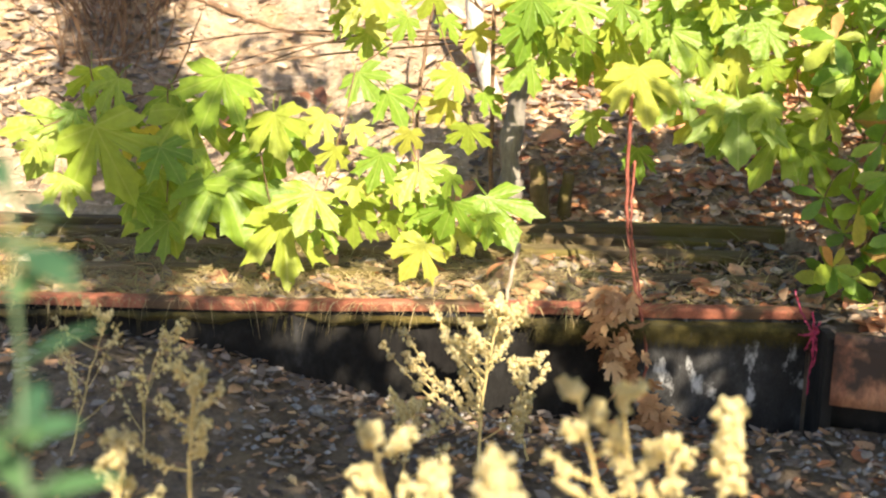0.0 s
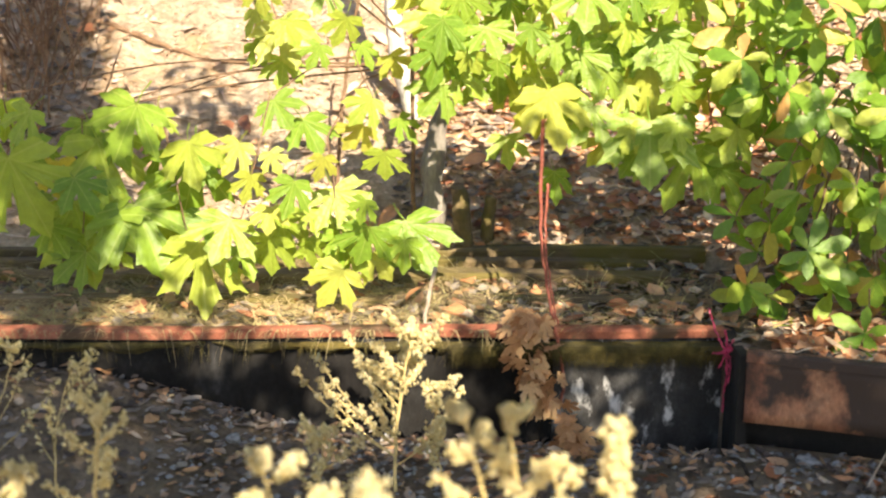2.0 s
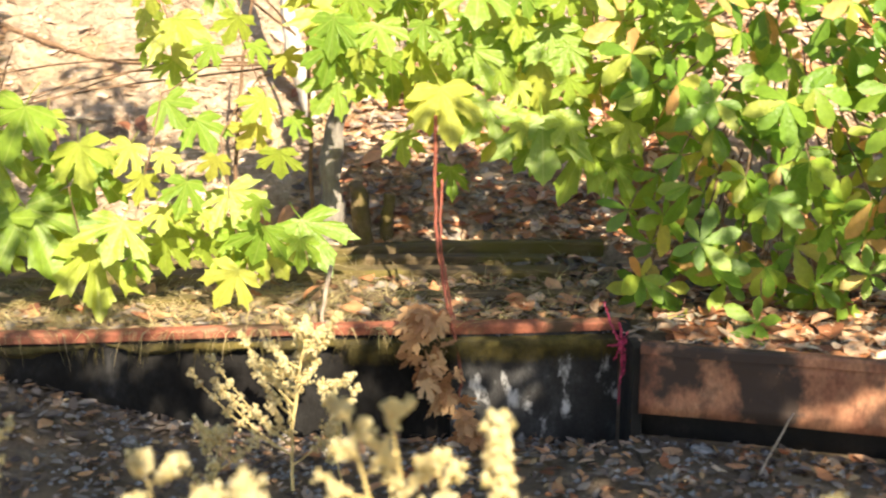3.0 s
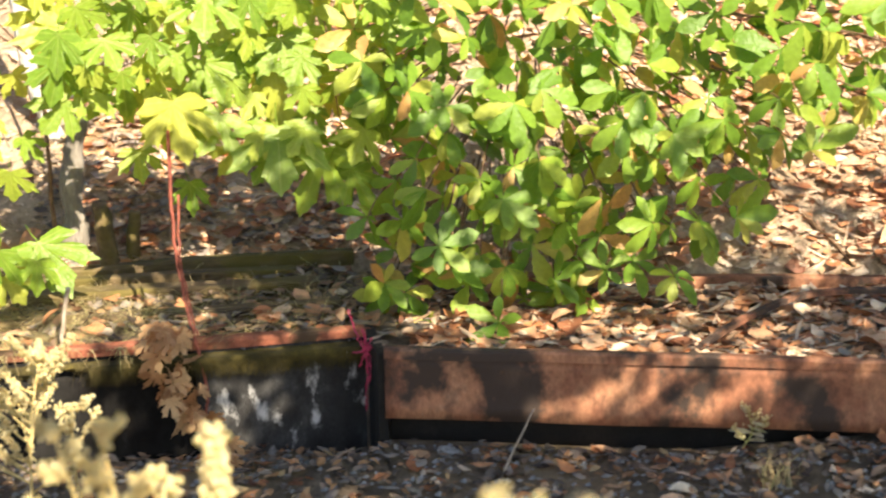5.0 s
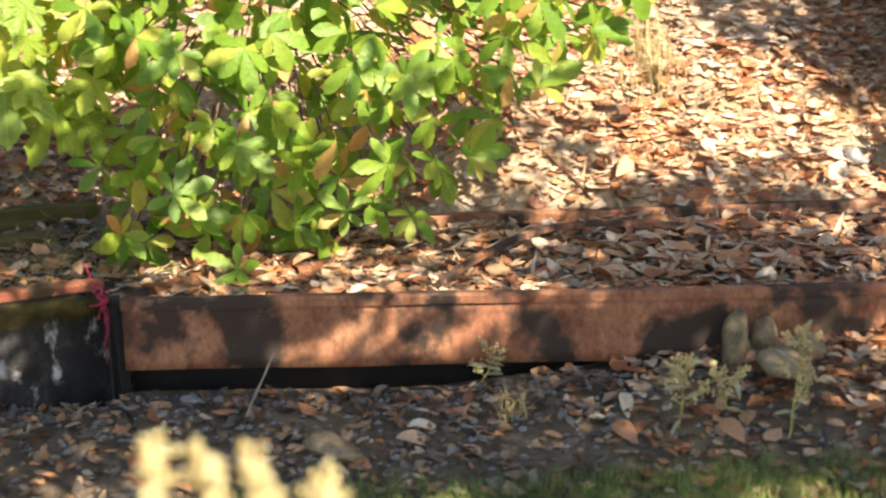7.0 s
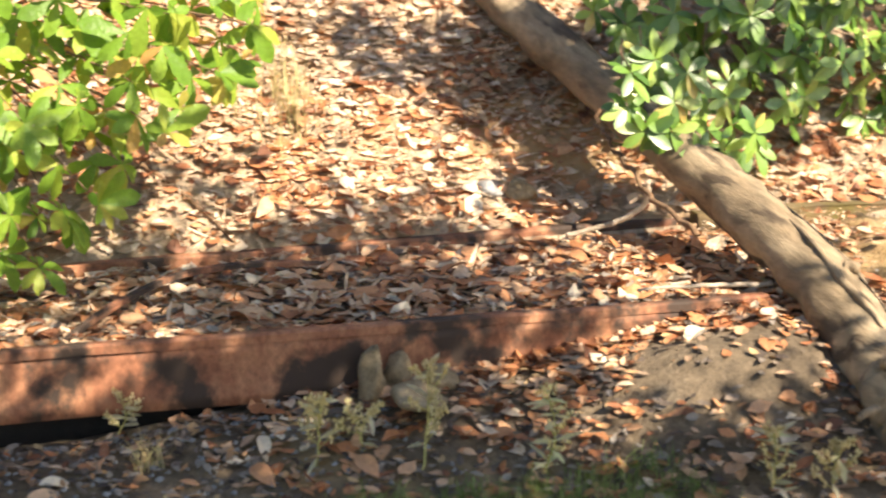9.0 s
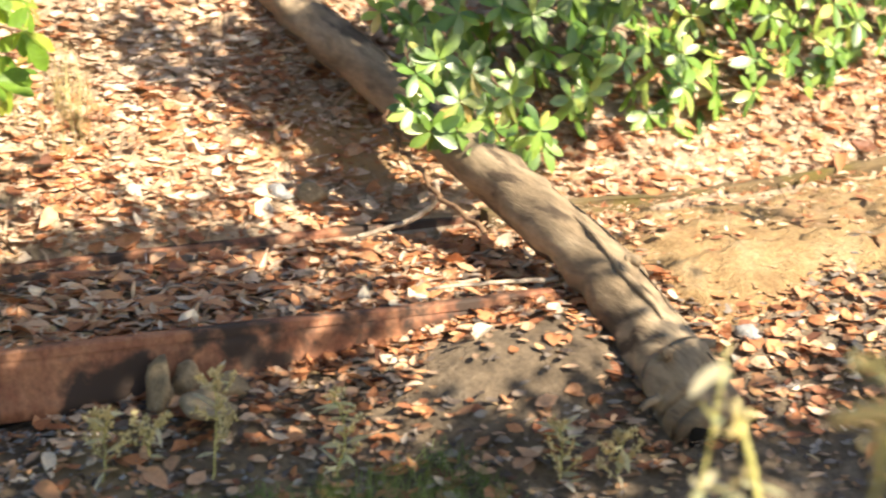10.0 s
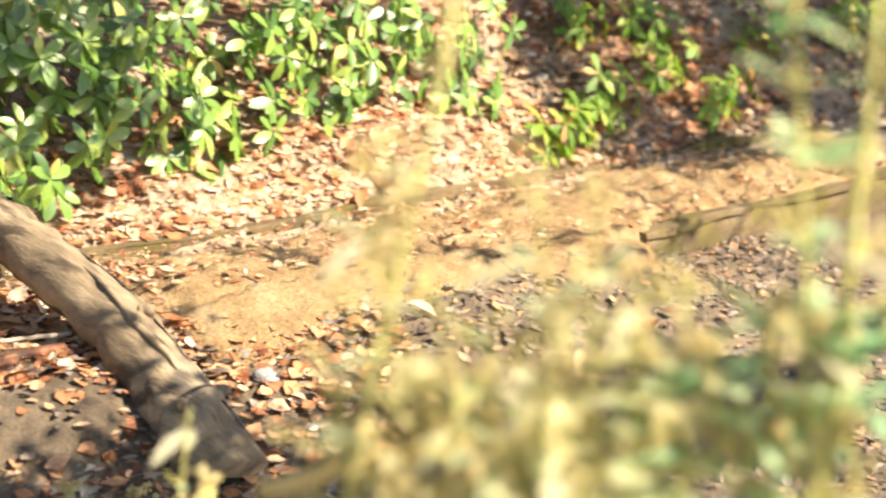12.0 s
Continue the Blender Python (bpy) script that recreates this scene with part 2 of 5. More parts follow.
# ---- mesh helpers ----
class Build:
    """Collects vertices and faces of one mesh."""

    def __init__(self):
        self.v, self.f = [], []

    def add(self, verts, faces):
        k = len(self.v)
        self.v.extend(tuple(p) for p in verts)
        self.f.extend(tuple(i + k for i in q) for q in faces)
        return self

    def tube(self, pts, radii, sides=8, rough=0.0):
        pts = [Vector(p) for p in pts]
        n = len(pts)
        verts, faces = [], []
        side = None
        for i, p in enumerate(pts):
            d = (pts[min(i + 1, n - 1)] - pts[max(i - 1, 0)]).normalized()
            if side is None:
                side = d.orthogonal().normalized()
            side = (side - d * side.dot(d)).normalized()
            up = d.cross(side)
            for k in range(sides):
                a = 2 * math.pi * k / sides
                r = radii[i] * (1 + rough * noise.noise(Vector((p.x * 9 + math.cos(a), p.y * 9 + math.sin(a), p.z * 9))))
                verts.append(p + (side * math.cos(a) + up * math.sin(a)) * r)
        for i in range(n - 1):
            for k in range(sides):
                a, b = i * sides + k, i * sides + (k + 1) % sides
                faces.append((a, b, b + sides, a + sides))
        faces.append(tuple(range(sides))[::-1])
        faces.append(tuple(range((n - 1) * sides, n * sides)))
        return self.add(verts, faces)

    def mesh(self, name, material, smooth=False):
        me = bpy.data.meshes.new(name)
        me.from_pydata(self.v, [], self.f)
        me.materials.append(material)
        if smooth:
            me.polygons.foreach_set("use_smooth", [True] * len(me.polygons))
        me.update()
        return me


def part(name, b, material, parent=None, label="", smooth=False):
    ob = new(name, b if isinstance(b, bpy.types.Mesh) else b.mesh(name, material, smooth))
    if parent is not None:
        ob.parent = parent
    if label:
        tagged(ob, label)
    return ob


def thing(name, label, category, group="", kind="", at=(0, 0, 0)):
    ob = new(name)
    ob.empty_display_size = 0.1
    ob.location = at
    return tagged(ob, label, category, group, kind)


def curve_points(pts, n, wobble=0.0, seed=0):
    """A smooth line through a few points."""
    pts = [Vector(p) for p in pts]
    out = []
    for i in range(len(pts) - 1):
        p0, p1, p2, p3 = pts[max(i - 1, 0)], pts[i], pts[i + 1], pts[min(i + 2, len(pts) - 1)]
        for k in range(n):
            t = k / n
            q = 0.5 * (2 * p1 + (p2 - p0) * t + (2 * p0 - 5 * p1 + 4 * p2 - p3) * t * t + (3 * p1 - p0 - 3 * p2 + p3) * t ** 3)
            out.append(q)
    out.append(pts[-1])
    if wobble:
        for i, q in enumerate(out):
            q += Vector(noise.noise_vector(Vector((i * 0.7 + seed, seed * 3.1, 0)))) * wobble
    return out


def taper(n, a, b):
    return [a + (b - a) * i / (n - 1) for i in range(n)]


def frame_of(direction, normal):
    """A turn whose y runs along a leaf and whose z is its upper side."""
    y = Vector(direction).normalized()
    z = Vector(normal)
    z = (z - y * z.dot(y))
    z = z.normalized() if z.length > 1e-4 else y.orthogonal().normalized()
    x = y.cross(z)
    return Matrix((x, y, z)).transposed().to_4x4()


# ---- the lie of the land ----
XB = ((-200, -6, 1.2, 1.5, 4.5, 5.1, 7.4, 12, 200), (8.0, 5.45, 5.37, 5.02, 4.12, 3.94, 3.46, 2.5, -22.0))
XF = ((-200, -6, 1.125, 1.135, 4.04, 6.67, 7.24, 12, 200), (6.5, 4.47, 4.51, 4.267, 3.279, 2.62, 2.53, 1.75, -24.0))
XZ = ((-200, -6, -0.85, -0.57, -0.31, 0.2, 0.87, 1.125, 1.135, 2.05, 2.6, 3.1, 3.43, 3.8, 3.95, 4.5, 5.6, 6.4, 6.8, 7.4, 12, 200),
      (0.3, 0.36, 0.29, 0.22, 0.13, 0.05, 0.03, 0.0, 0.12, 0.12, 0.2, 0.23, 0.28, 0.34, 0.38, 0.42, 0.40, 0.36, 0.28, 0.26, 0.1, 0.1))


MOUNDS = ((3.62, 3.08, 0.10, 0.22), (3.85, 3.02, 0.07, 0.2), (2.95, 3.50, 0.05, 0.16), (5.3, 2.6, 0.10, 0.5))


def y_back(x):
    return float(np.interp(x, *XB))


def y_front(x):
    return float(np.interp(x, *XF))


def fbm(x, y, s):
    return noise.fractal(Vector((x * s, y * s, 3.3)), 0.9, 2.1, 4)


def land(x, y):
    """Height of the ground at a place."""
    yf, yb = y_front(x), y_back(x)
    near = 1.0 if -8 < x < 14 else 0.0
    if y < yf + 0.02:
        u = yf - y
        z = float(np.interp(x, *XZ)) * math.exp(-((max(u, 0) / 0.75) ** 1.6)) + near * 0.018 * fbm(x, y, 2.5) * min(1, u * 3 + 0.3)
        if 0.45 < x < 1.131:
            k, v = (x - 0.45) / 0.68, min(1.0, max(0.0, (4.42 - y) / 0.22))
            side = 0.12 * math.exp(-((max(4.265 - y, 0) / 0.75) ** 1.6))
            z += max(0.0, side - z) * k * k * (3 - 2 * k) * v * v * (3 - 2 * v)
        for bx, by, h, r in MOUNDS:
            z += h * math.exp(-((x - bx) ** 2 + (y - by) ** 2) / (r * r))
        return z - 0.02 * min(u, 2)
    if y < yb + 0.02:
        w = (y - yf) / (yb - yf)
        fill = 0.385 + 0.02 * fbm(x, y, 3.0)
        if x > 4.2:
            fill += min(1, (x - 4.2) / 0.5) * 0.03 * math.sin(w * math.pi)
        return fill
    v = y - yb
    rise = 0.80 * v if v < 3 else 2.4 + (v - 3) * 0.35 if v < 40 else 15.3
    return 0.41 + rise + near * min(1, v * 4) * (0.10 * fbm(x, y, 0.9) + 0.03 * fbm(x, y, 4.0))


def land_normal(x, y):
    e = 0.03
    return Vector((land(x - e, y) - land(x + e, y), land(x, y - e) - land(x, y + e), 2 * e)).normalized()


# ---- ground ----
def build_ground():
    xs = [-200, -60, -20, -10, -7, -5, -4] + [round(-3.2 + 0.05 * i, 3) for i in range(250)] + [10, 12, 16, 25, 60, 200]
    xs = sorted(set(xs) | {1.125, 1.135})
    fronts = [60, 20, 9, 6, 4.5, 3.5, 2.8, 2.2, 1.8, 1.5, 1.25, 1.0, 0.85, 0.7, 0.58, 0.47, 0.37, 0.28, 0.2, 0.13, 0.07, 0.02, 0.0]
    inside = [0.04, 0.08, 0.14, 0.2, 0.27, 0.34, 0.41, 0.48, 0.55, 0.62, 0.69, 0.76, 0.83, 0.9, 0.95, 0.99]
    backs = [0.03, 0.07, 0.12, 0.18] + [0.25 + 0.07 * i for i in range(26)] + [2.3, 2.8, 3.5, 5, 9, 20, 45, 120]
    verts, faces = [], []
    for x in xs:
        yf, yb = y_front(x), y_back(x)
        for u in fronts:
            verts.append((x, yf - u, land(x, yf - u)))
        step = 0.035 if x < 1.13 else 0.13 if x < 3.7 else 0.05
        verts.append((x, yf + step, land(x, yf) - 0.03))
        for w in inside:
            y = yf + step + 0.006 + (yb - yf - step) * (w - 0.04)
            verts.append((x, y, land(x, max(y, yf + 0.03))))
        for v in backs:
            verts.append((x, yb + v, land(x, yb + v)))
    n = len(fronts) + 1 + len(inside) + len(backs)
    for i in range(len(xs) - 1):
        for j in range(n - 1):
            a = i * n + j
            faces.append((a, a + n, a + n + 1, a + 1))
    b = Build().add(verts, faces)
    me = b.mesh("ground", M_SOIL, True)
    # Bank faces take the sun-paled copy of the soil.
    me.materials.append(M_BANK)
    first = len(fronts) + len(inside)
    me.polygons.foreach_set("material_index", [int(k % (n - 1) >= first) for k in range(len(me.polygons))])
    g = part("ground", me, None)
    return tagged(g, "dry brown woodland soil rising in a steep bank", "ground", kind="structure")


GROUND = build_ground()


# ---- the old flume ----
def plate(b, p, q, z0, z1, thick, steps=40, bow=0.0, seed=0.0):
    """An upright plate from p to q in plan, slightly dented, with thickness towards its back."""
    p, q = Vector((*p, 0)), Vector((*q, 0))
    d = (q - p).normalized()
    back = Vector((-d.y, d.x, 0))
    verts, faces = [], []
    rows = 5
    for i in range(steps + 1):
        s = i / steps
        c = p.lerp(q, s)
        for side in (0, 1):
            for j in range(rows + 1):
                h = j / rows
                off = 0.008 * noise.noise(Vector((s * 7 + seed, h * 1.5, seed))) + bow * math.sin(math.pi * h)
                lift = 0.006 * noise.noise(Vector((s * 5, seed, 1.7)))
                verts.append(c + back * (off + side * thick) + Vector((0, 0, z0 + (z1 - z0) * h + lift * h)))
    r = rows + 1
    for i in range(steps):
        a, e = i * 2 * r, (i + 1) * 2 * r
        for j in range(rows):
            faces.append((a + j, e + j, e + j + 1, a + j + 1))
            faces.append((a + r + j + 1, e + r + j + 1, e + r + j, a + r + j))
        faces.append((a + rows, e + rows, e + r + rows, a + r + rows))
        faces.append((a + r, e + r, e, a))
    for a in (0, steps * 2 * r):
        for j in range(rows):
            faces.append((a + j, a + j + 1, a + r + j + 1, a + r + j))
    return b.add(verts, faces)


def bar(b, p, q, z0, z1, front, depth, steps=40, wave=0.004, seed=0.0):
    """A long bar with chamfered top edge along p-q."""
    p, q = Vector((*p, 0)), Vector((*q, 0))
    d = (q - p).normalized()
    back = Vector((-d.y, d.x, 0))
    c = min(0.006, (z1 - z0) * 0.3)
    prof = [(front, z0), (front, z1 - c), (front + c, z1), (front + depth - c, z1), (front + depth, z1 - c), (front + depth, z0)]
    verts, faces = [], []
    for i in range(steps + 1):
        s = i / steps
        base = p.lerp(q, s)
        for k, (o, z) in enumerate(prof):
            verts.append(base + back * (o + wave * noise.noise(Vector((s * 9 + seed, k * 0.2, 0)))) + Vector((0, 0, z + wave * noise.noise(Vector((s * 8, k * 0.2, seed + 5))))))
    m = len(prof)
    for i in range(steps):
        for k in range(m):
            faces.append((i * m + k, (i + 1) * m + k, (i + 1) * m + (k + 1) % m, i * m + (k + 1) % m))
    faces.append(tuple(range(m)))
    faces.append(tuple(range(steps * m, (steps + 1) * m))[::-1])
    return b.add(verts, faces)


def flume_left():
    f = thing("flume_section", "old mossy flume section with a red-rusted top edge", "flume", "flume sections")
    p, q = (-4.5, 4.475), (1.128, 4.514)
    part("front_wall", plate(Build(), p, (0.60, 4.5104), -0.12, 0.385, 0.05, 90, seed=2.0), M_DARKWALL, f, "stained concrete wall, near-black with painted-in shade", True)
    part("end_panel", plate(Build(), (0.602, 4.5104), (1.15, 4.514), -0.12, 0.385, 0.05, 30, seed=2.0), M_STREAKWALL, f, "grey concrete with white mineral streaks", True)
    part("top_edge", bar(Build(), p, q, 0.390, 0.418, -0.012, 0.05, 160, 0.008, 1.0), M_REDRUST, f, "red-rusted steel edge strip")
    for x0, x1, drop, sd in ((0.36, 1.11, 0.055, 3.0), (-0.45, 0.34, 0.042, 5.0), (-1.9, -0.47, 0.038, 8.0)):
        vs, fs = [], []
        n, rows = 70, 7
        for i in range(n + 1):
            x = x0 + (x1 - x0) * i / n
            y = 4.475 + (x + 4.5) * 0.00705
            edge = min(1, i / 6, (n - i) / 6)
            low = drop * (0.35 + 0.9 * abs(noise.noise(Vector((x * 5, sd, 0)))) + 0.4 * abs(noise.noise(Vector((x * 17, sd, 2))))) * edge + 0.006
            for j in range(rows + 1):
                t = j / rows
                bulge = 0.030 * math.sin(math.pi * min(1, t * 1.1 + 0.1)) + 0.012 * noise.noise(Vector((x * 22, t * 3, sd)))
                vs.append((x, y - 0.006 - bulge * edge, 0.379 - low * t))
        for i in range(n):
            for j in range(rows):
                a = i * (rows + 1) + j
                fs.append((a, a + 1, a + rows + 2, a + rows + 1))
        part("moss_skirt", Build().add(vs, fs), M_MOSS, f, "yellow-green moss hanging below the edge", True)
    pb, qb = (-4.5, 5.42), (1.22, 5.365)
    part("back_wall", plate(Build(), pb, qb, 0.1, 0.41, 0.05, 90, seed=7.0), M_MOSSWOOD, f, smooth=True)
    part("back_rail", bar(Build(), pb, qb, 0.40, 0.447, -0.03, 0.06, 160, 0.024, 3.0), M_MOSSWOOD, f)
    for k, (y, z, w) in enumerate(((4.80, 0.405, 0.07), (5.05, 0.415, 0.09), (5.22, 0.425, 0.06))):
        part("plank", bar(Build(), (-4.2 + 0.4 * k, y), (1.1 - 0.05 * k, y + 0.02), z - 0.05, z + 0.012, 0, w, 110, 0.014, 11.0 + k), M_MOSSWOOD, f)
    return f


def flume_right():
    f = thing("flume_section", "rusty steel flume section filled with fallen leaves", "flume", "flume sections")
    p, q = (1.145, 4.262), (4.06, 3.272)
    part("front_wall", plate(Build(), p, q, 0.205, 0.40, 0.03, 90, 0.006, 4.0), M_RUST, f, "rust-brown steel side plate", True)
    part("top_rim", bar(Build(), p, q, 0.395, 0.425, -0.007, 0.04, 120, 0.004, 6.0), M_RUST, f, "worn rounded steel rim")
    # Black colour stands in for the shade beneath the side plate.
    part("dark_undercut", bar(Build(), (1.155, 4.30), (4.05, 3.315), -0.05, 0.375, 0.07, 0.10, 80, 0.004, 8.0), M_BLACK, f, "recessed base with the undercut's shade painted black")
    pb, qb = (1.28, 5.075), (4.6, 4.12)
    part("back_wall", plate(Build(), pb, qb, 0.1, 0.40, 0.03, 90, seed=9.0), M_RUST, f, smooth=True)
    part("back_rail", bar(Build(), pb, qb, 0.385, 0.435, -0.025, 0.06, 120, 0.007, 12.0), M_RUST, f)
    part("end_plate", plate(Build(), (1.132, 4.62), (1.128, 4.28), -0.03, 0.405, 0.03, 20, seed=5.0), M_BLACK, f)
    pts = curve_points([(2.02, 4.04, 0.40), (2.16, 4.155, 0.428), (2.33, 4.275, 0.446), (2.53, 4.39, 0.454), (2.72, 4.425, 0.448), (2.9, 4.41, 0.435), (3.15, 4.37, 0.40)], 8)
    verts, faces = [], []
    for i, c in enumerate(pts):
        d = (pts[min(i + 1, len(pts) - 1)] - pts[max(i - 1, 0)]).normalized()
        s = Vector((-d.y, d.x, 0)).normalized()
        for o, h in ((-0.009, -0.012), (-0.009, 0.005), (0.009, 0.008), (0.009, -0.012)):
            verts.append(c + s * o + Vector((0, 0, h)))
    for i in range(len(pts) - 1):
        for k in range(4):
            faces.append((i * 4 + k, i * 4 + 4 + k, i * 4 + 4 + (k + 1) % 4, i * 4 + (k + 1) % 4))
    faces += [(0, 1, 2, 3), tuple(range(len(verts) - 4, len(verts)))[::-1]]
    part("bent_strap", Build().add(verts, faces), M_RUST, f, "bent rusted steel strap")
    return f


def flume_far():
    f = thing("flume_section", "buried flume section with a mossy timber edge", "flume", "flume sections")
    part("back_rail", bar(Build(), (4.45, 4.085), (9.5, 3.035), 0.25, 0.452, -0.015, 0.06, 160, 0.04, 15.0), M_MOSSWOOD, f)
    part("front_wall", plate(Build(), (6.62, 2.63), (9.5, 2.16), 0.0, 0.40, 0.06, 60, seed=17.0), M_MOSSWOOD, f, "brown weathered timber side", True)
    part("front_rail", bar(Build(), (6.60, 2.62), (9.5, 2.15), 0.385, 0.412, -0.004, 0.08, 90, 0.03, 19.0), M_MOSSWOOD, f)
    return f


flume_left(), flume_right(), flume_far()


def sandy_fill():
    """Bare sandy earth that has slid over the buried flume."""
    n, m = 200, 50
    vs, fs = [], []
    for i in range(n + 1):
        x = 4.36 + 4.6 * i / n
        slip = min(1.0, max(0.0, (6.75 - x) / 0.3))
        y0, y1 = y_front(x) + 0.05 - slip * (0.35 - 0.35 * noise.noise(Vector((x * 1.5, 0, 0)))), y_back(x) - 0.03
        for j in range(m + 1):
            w = j / m
            y = y0 + (y1 - y0) * w
            e = min(1, i / 5, (n - i) / 5, j / 4, (m - j) / 3)
            vs.append((x, y, land(x, y) - 0.02 + 0.035 * e + e * (0.04 * fbm(x, y, 2.2) + 0.035 * fbm(x, y, 8.0) + 0.03 * math.sin(math.pi * w))))
    for i in range(n):
        for j in range(m):
            a = i * (m + 1) + j
            fs.append((a, a + m + 1, a + m + 2, a + 1))
    ob = part("sandy_fill", Build().add(vs, fs), M_SAND, smooth=True)
    return tagged(ob, "bare sandy yellow earth covering the flume", "earth", kind="structure")


sandy_fill()


# ---- fallen log ----
def fallen_log():
    f = thing("fallen_log", "weathered bare fallen log leaning down the bank", "log")
    axis = curve_points([(4.035, 2.56, 0.175), (4.07, 2.70, 0.262), (4.105, 2.84, 0.325), (4.19, 3.17, 0.468), (4.275, 3.80, 0.66), (4.27, 4.75, 1.02), (4.225, 5.05, 1.175), (4.19, 5.45, 1.37)], 10, 0.012, 4)
    n = len(axis)
    radii = [0.120 + (0.078 - 0.120) * (i / (n - 1)) for i in range(n)]
    for i in range(n):
        radii[i] *= 1 + 0.06 * noise.noise(Vector((i * 0.35, 2.2, 0)))
    part("trunk", Build().tube(axis, radii, 32, 0.22), M_LOG, f, smooth=True)
    d = (axis[-1] - axis[0]).normalized()
    side = d.cross(Vector((0, 0, 1))).normalized()
    up = side.cross(d)
    for k, (t0, t1, a) in enumerate(((0.06, 0.36, 0.5), (0.30, 0.5, -0.2), (0.12, 0.3, 1.4))):
        pts, rr = [], []
        for i in range(14):
            s = t0 + (t1 - t0) * i / 13
            j = min(int(s * (n - 1)), n - 2)
            c = axis[j].lerp(axis[j + 1], s * (n - 1) - j)
            r = radii[j]
            ang = a + 0.10 * math.sin(i * 0.6 + k)
            pts.append(c + (side * math.sin(ang) + up * math.cos(ang)) * r * 0.99)
            rr.append(0.010 * math.sin(math.pi * (i + 0.5) / 14) + 0.003)
        part("bark_strip", Build().tube(pts, rr, 6, 0.5), M_LOG, f, smooth=True)
    for s, a, ln, r0 in ((0.20, -0.7, 0.07, 0.026), (0.235, 0.9, 0.05, 0.022), (0.14, -1.5, 0.12, 0.014), (0.42, 0.4, 0.03, 0.03)):
        j = int(s * (n - 1))
        out = side * math.sin(a) + up * math.cos(a)
        c = axis[j] + out * radii[j] * 0.85
        stub = curve_points([c, c + out * ln * 0.6 - d * 0.01, c + out * ln - d * 0.03], 4, 0.004, s)
        part("branch_stub", Build().tube(stub, taper(len(stub), r0, r0 * 0.55), 8, 0.4), M_LOG, f, "broken grey branch stub", True)
    # Cracks are black strips on the surface; their inner shade is painted.
    for k, (t0, t1, a) in enumerate(((0.09, 0.20, 0.5), (0.12, 0.24, -0.9), (0.36, 0.6, 0.6))):
        pts, rr = [], []
        for i in range(12):
            s = t0 + (t1 - t0) * i / 11
            j = min(int(s * (n - 1)), n - 2)
            c = axis[j].lerp(axis[j + 1], s * (n - 1) - j)
            ang = a + 0.08 * math.sin(i * 0.9 + 2 * k)
            pts.append(c + (side * math.sin(ang) + up * math.cos(ang)) * radii[j] * 0.995)
            rr.append(0.006 * math.sin(math.pi * (i + 0.5) / 12) + 0.001)
        part("crack", Build().tube(pts, rr, 5, 0.4), M_BLACK, f, "log crack with its shade painted black", True)
    # A solid black plug paints the darkness inside the hollow.
    lip = axis[0] - d * 0.004
    part("hollow_end", Build().tube([lip, lip + d * 0.03], [radii[0] * 0.8, radii[0] * 0.6], 16, 0.3), M_BLACK, f, "rotten log end with the hollow's shade painted black", True)
    return f


fallen_log()


# ---- leaves ----
def maple_mesh(name, seed, material):
    rnd = random.Random(seed)
    half = [(0.09, -0.06), (0.25, -0.10), (0.42, -0.10), (0.50, 0.02), (0.64, 0.12), (0.46, 0.17), (0.27, 0.165), (0.45, 0.25), (0.64, 0.38), (0.60, 0.47), (0.71, 0.66), (0.53, 0.61),
            (0.43, 0.67), (0.32, 0.52), (0.14, 0.33), (0.19, 0.53), (0.25, 0.73), (0.17, 0.78), (0.10, 0.88), (0.0, 1.0)]
    wide = rnd.uniform(0.85, 1.08)
    half = [(x * wide * rnd.uniform(0.96, 1.04), y + rnd.uniform(-0.012, 0.012)) for x, y in half]
    ring = [(0.0, 0.0)] + half[:-1] + [(0.0, 1.0)] + [(-x * rnd.uniform(0.94, 1.05), y + rnd.uniform(-0.012, 0.012)) for x, y in half[-2::-1]]
    fine = []
    for i, (x, y) in enumerate(ring):
        nx, ny = ring[(i + 1) % len(ring)]
        fine.append((x, y))
        mx, my = (x + nx) / 2, (y + ny) / 2
        k = 1 + rnd.uniform(-0.05, 0.035)
        fine.append((mx * k, 0.05 + (my - 0.05) * k))
    ring = fine
    cup, droop, twist = rnd.uniform(0.05, 0.3), rnd.uniform(0.1, 0.45), rnd.uniform(-0.15, 0.15)

    def lift(x, y):
        return cup * abs(x) * 0.5 - droop * y * y * 0.6 - cup * x * x + twist * x * y

    verts = [(0, 0.05, lift(0, 0.05) - 0.015)]
    verts += [(x * 0.5, 0.05 + (y - 0.05) * 0.5, lift(x * 0.5, 0.05 + (y - 0.05) * 0.5)) for x, y in ring]
    verts += [(x, y, lift(x, y) + rnd.uniform(-0.02, 0.02)) for x, y in ring]
    n = len(ring)
    faces = []
    for i in range(n):
        j = (i + 1) % n
        faces.append((0, 1 + i, 1 + j))
        faces.append((1 + i, 1 + n + i, 1 + n + j, 1 + j))
    # leaf stalk
    b = Build().add([(x, y, z) for x, y, z in verts], [tuple(reversed(q)) for q in faces])
    b.tube([(0, 0, 0), (0.02, -0.2, -0.03), (0.0, -0.42, -0.12)], [0.012, 0.010, 0.012], 4)
    return b.mesh(name, material, True)


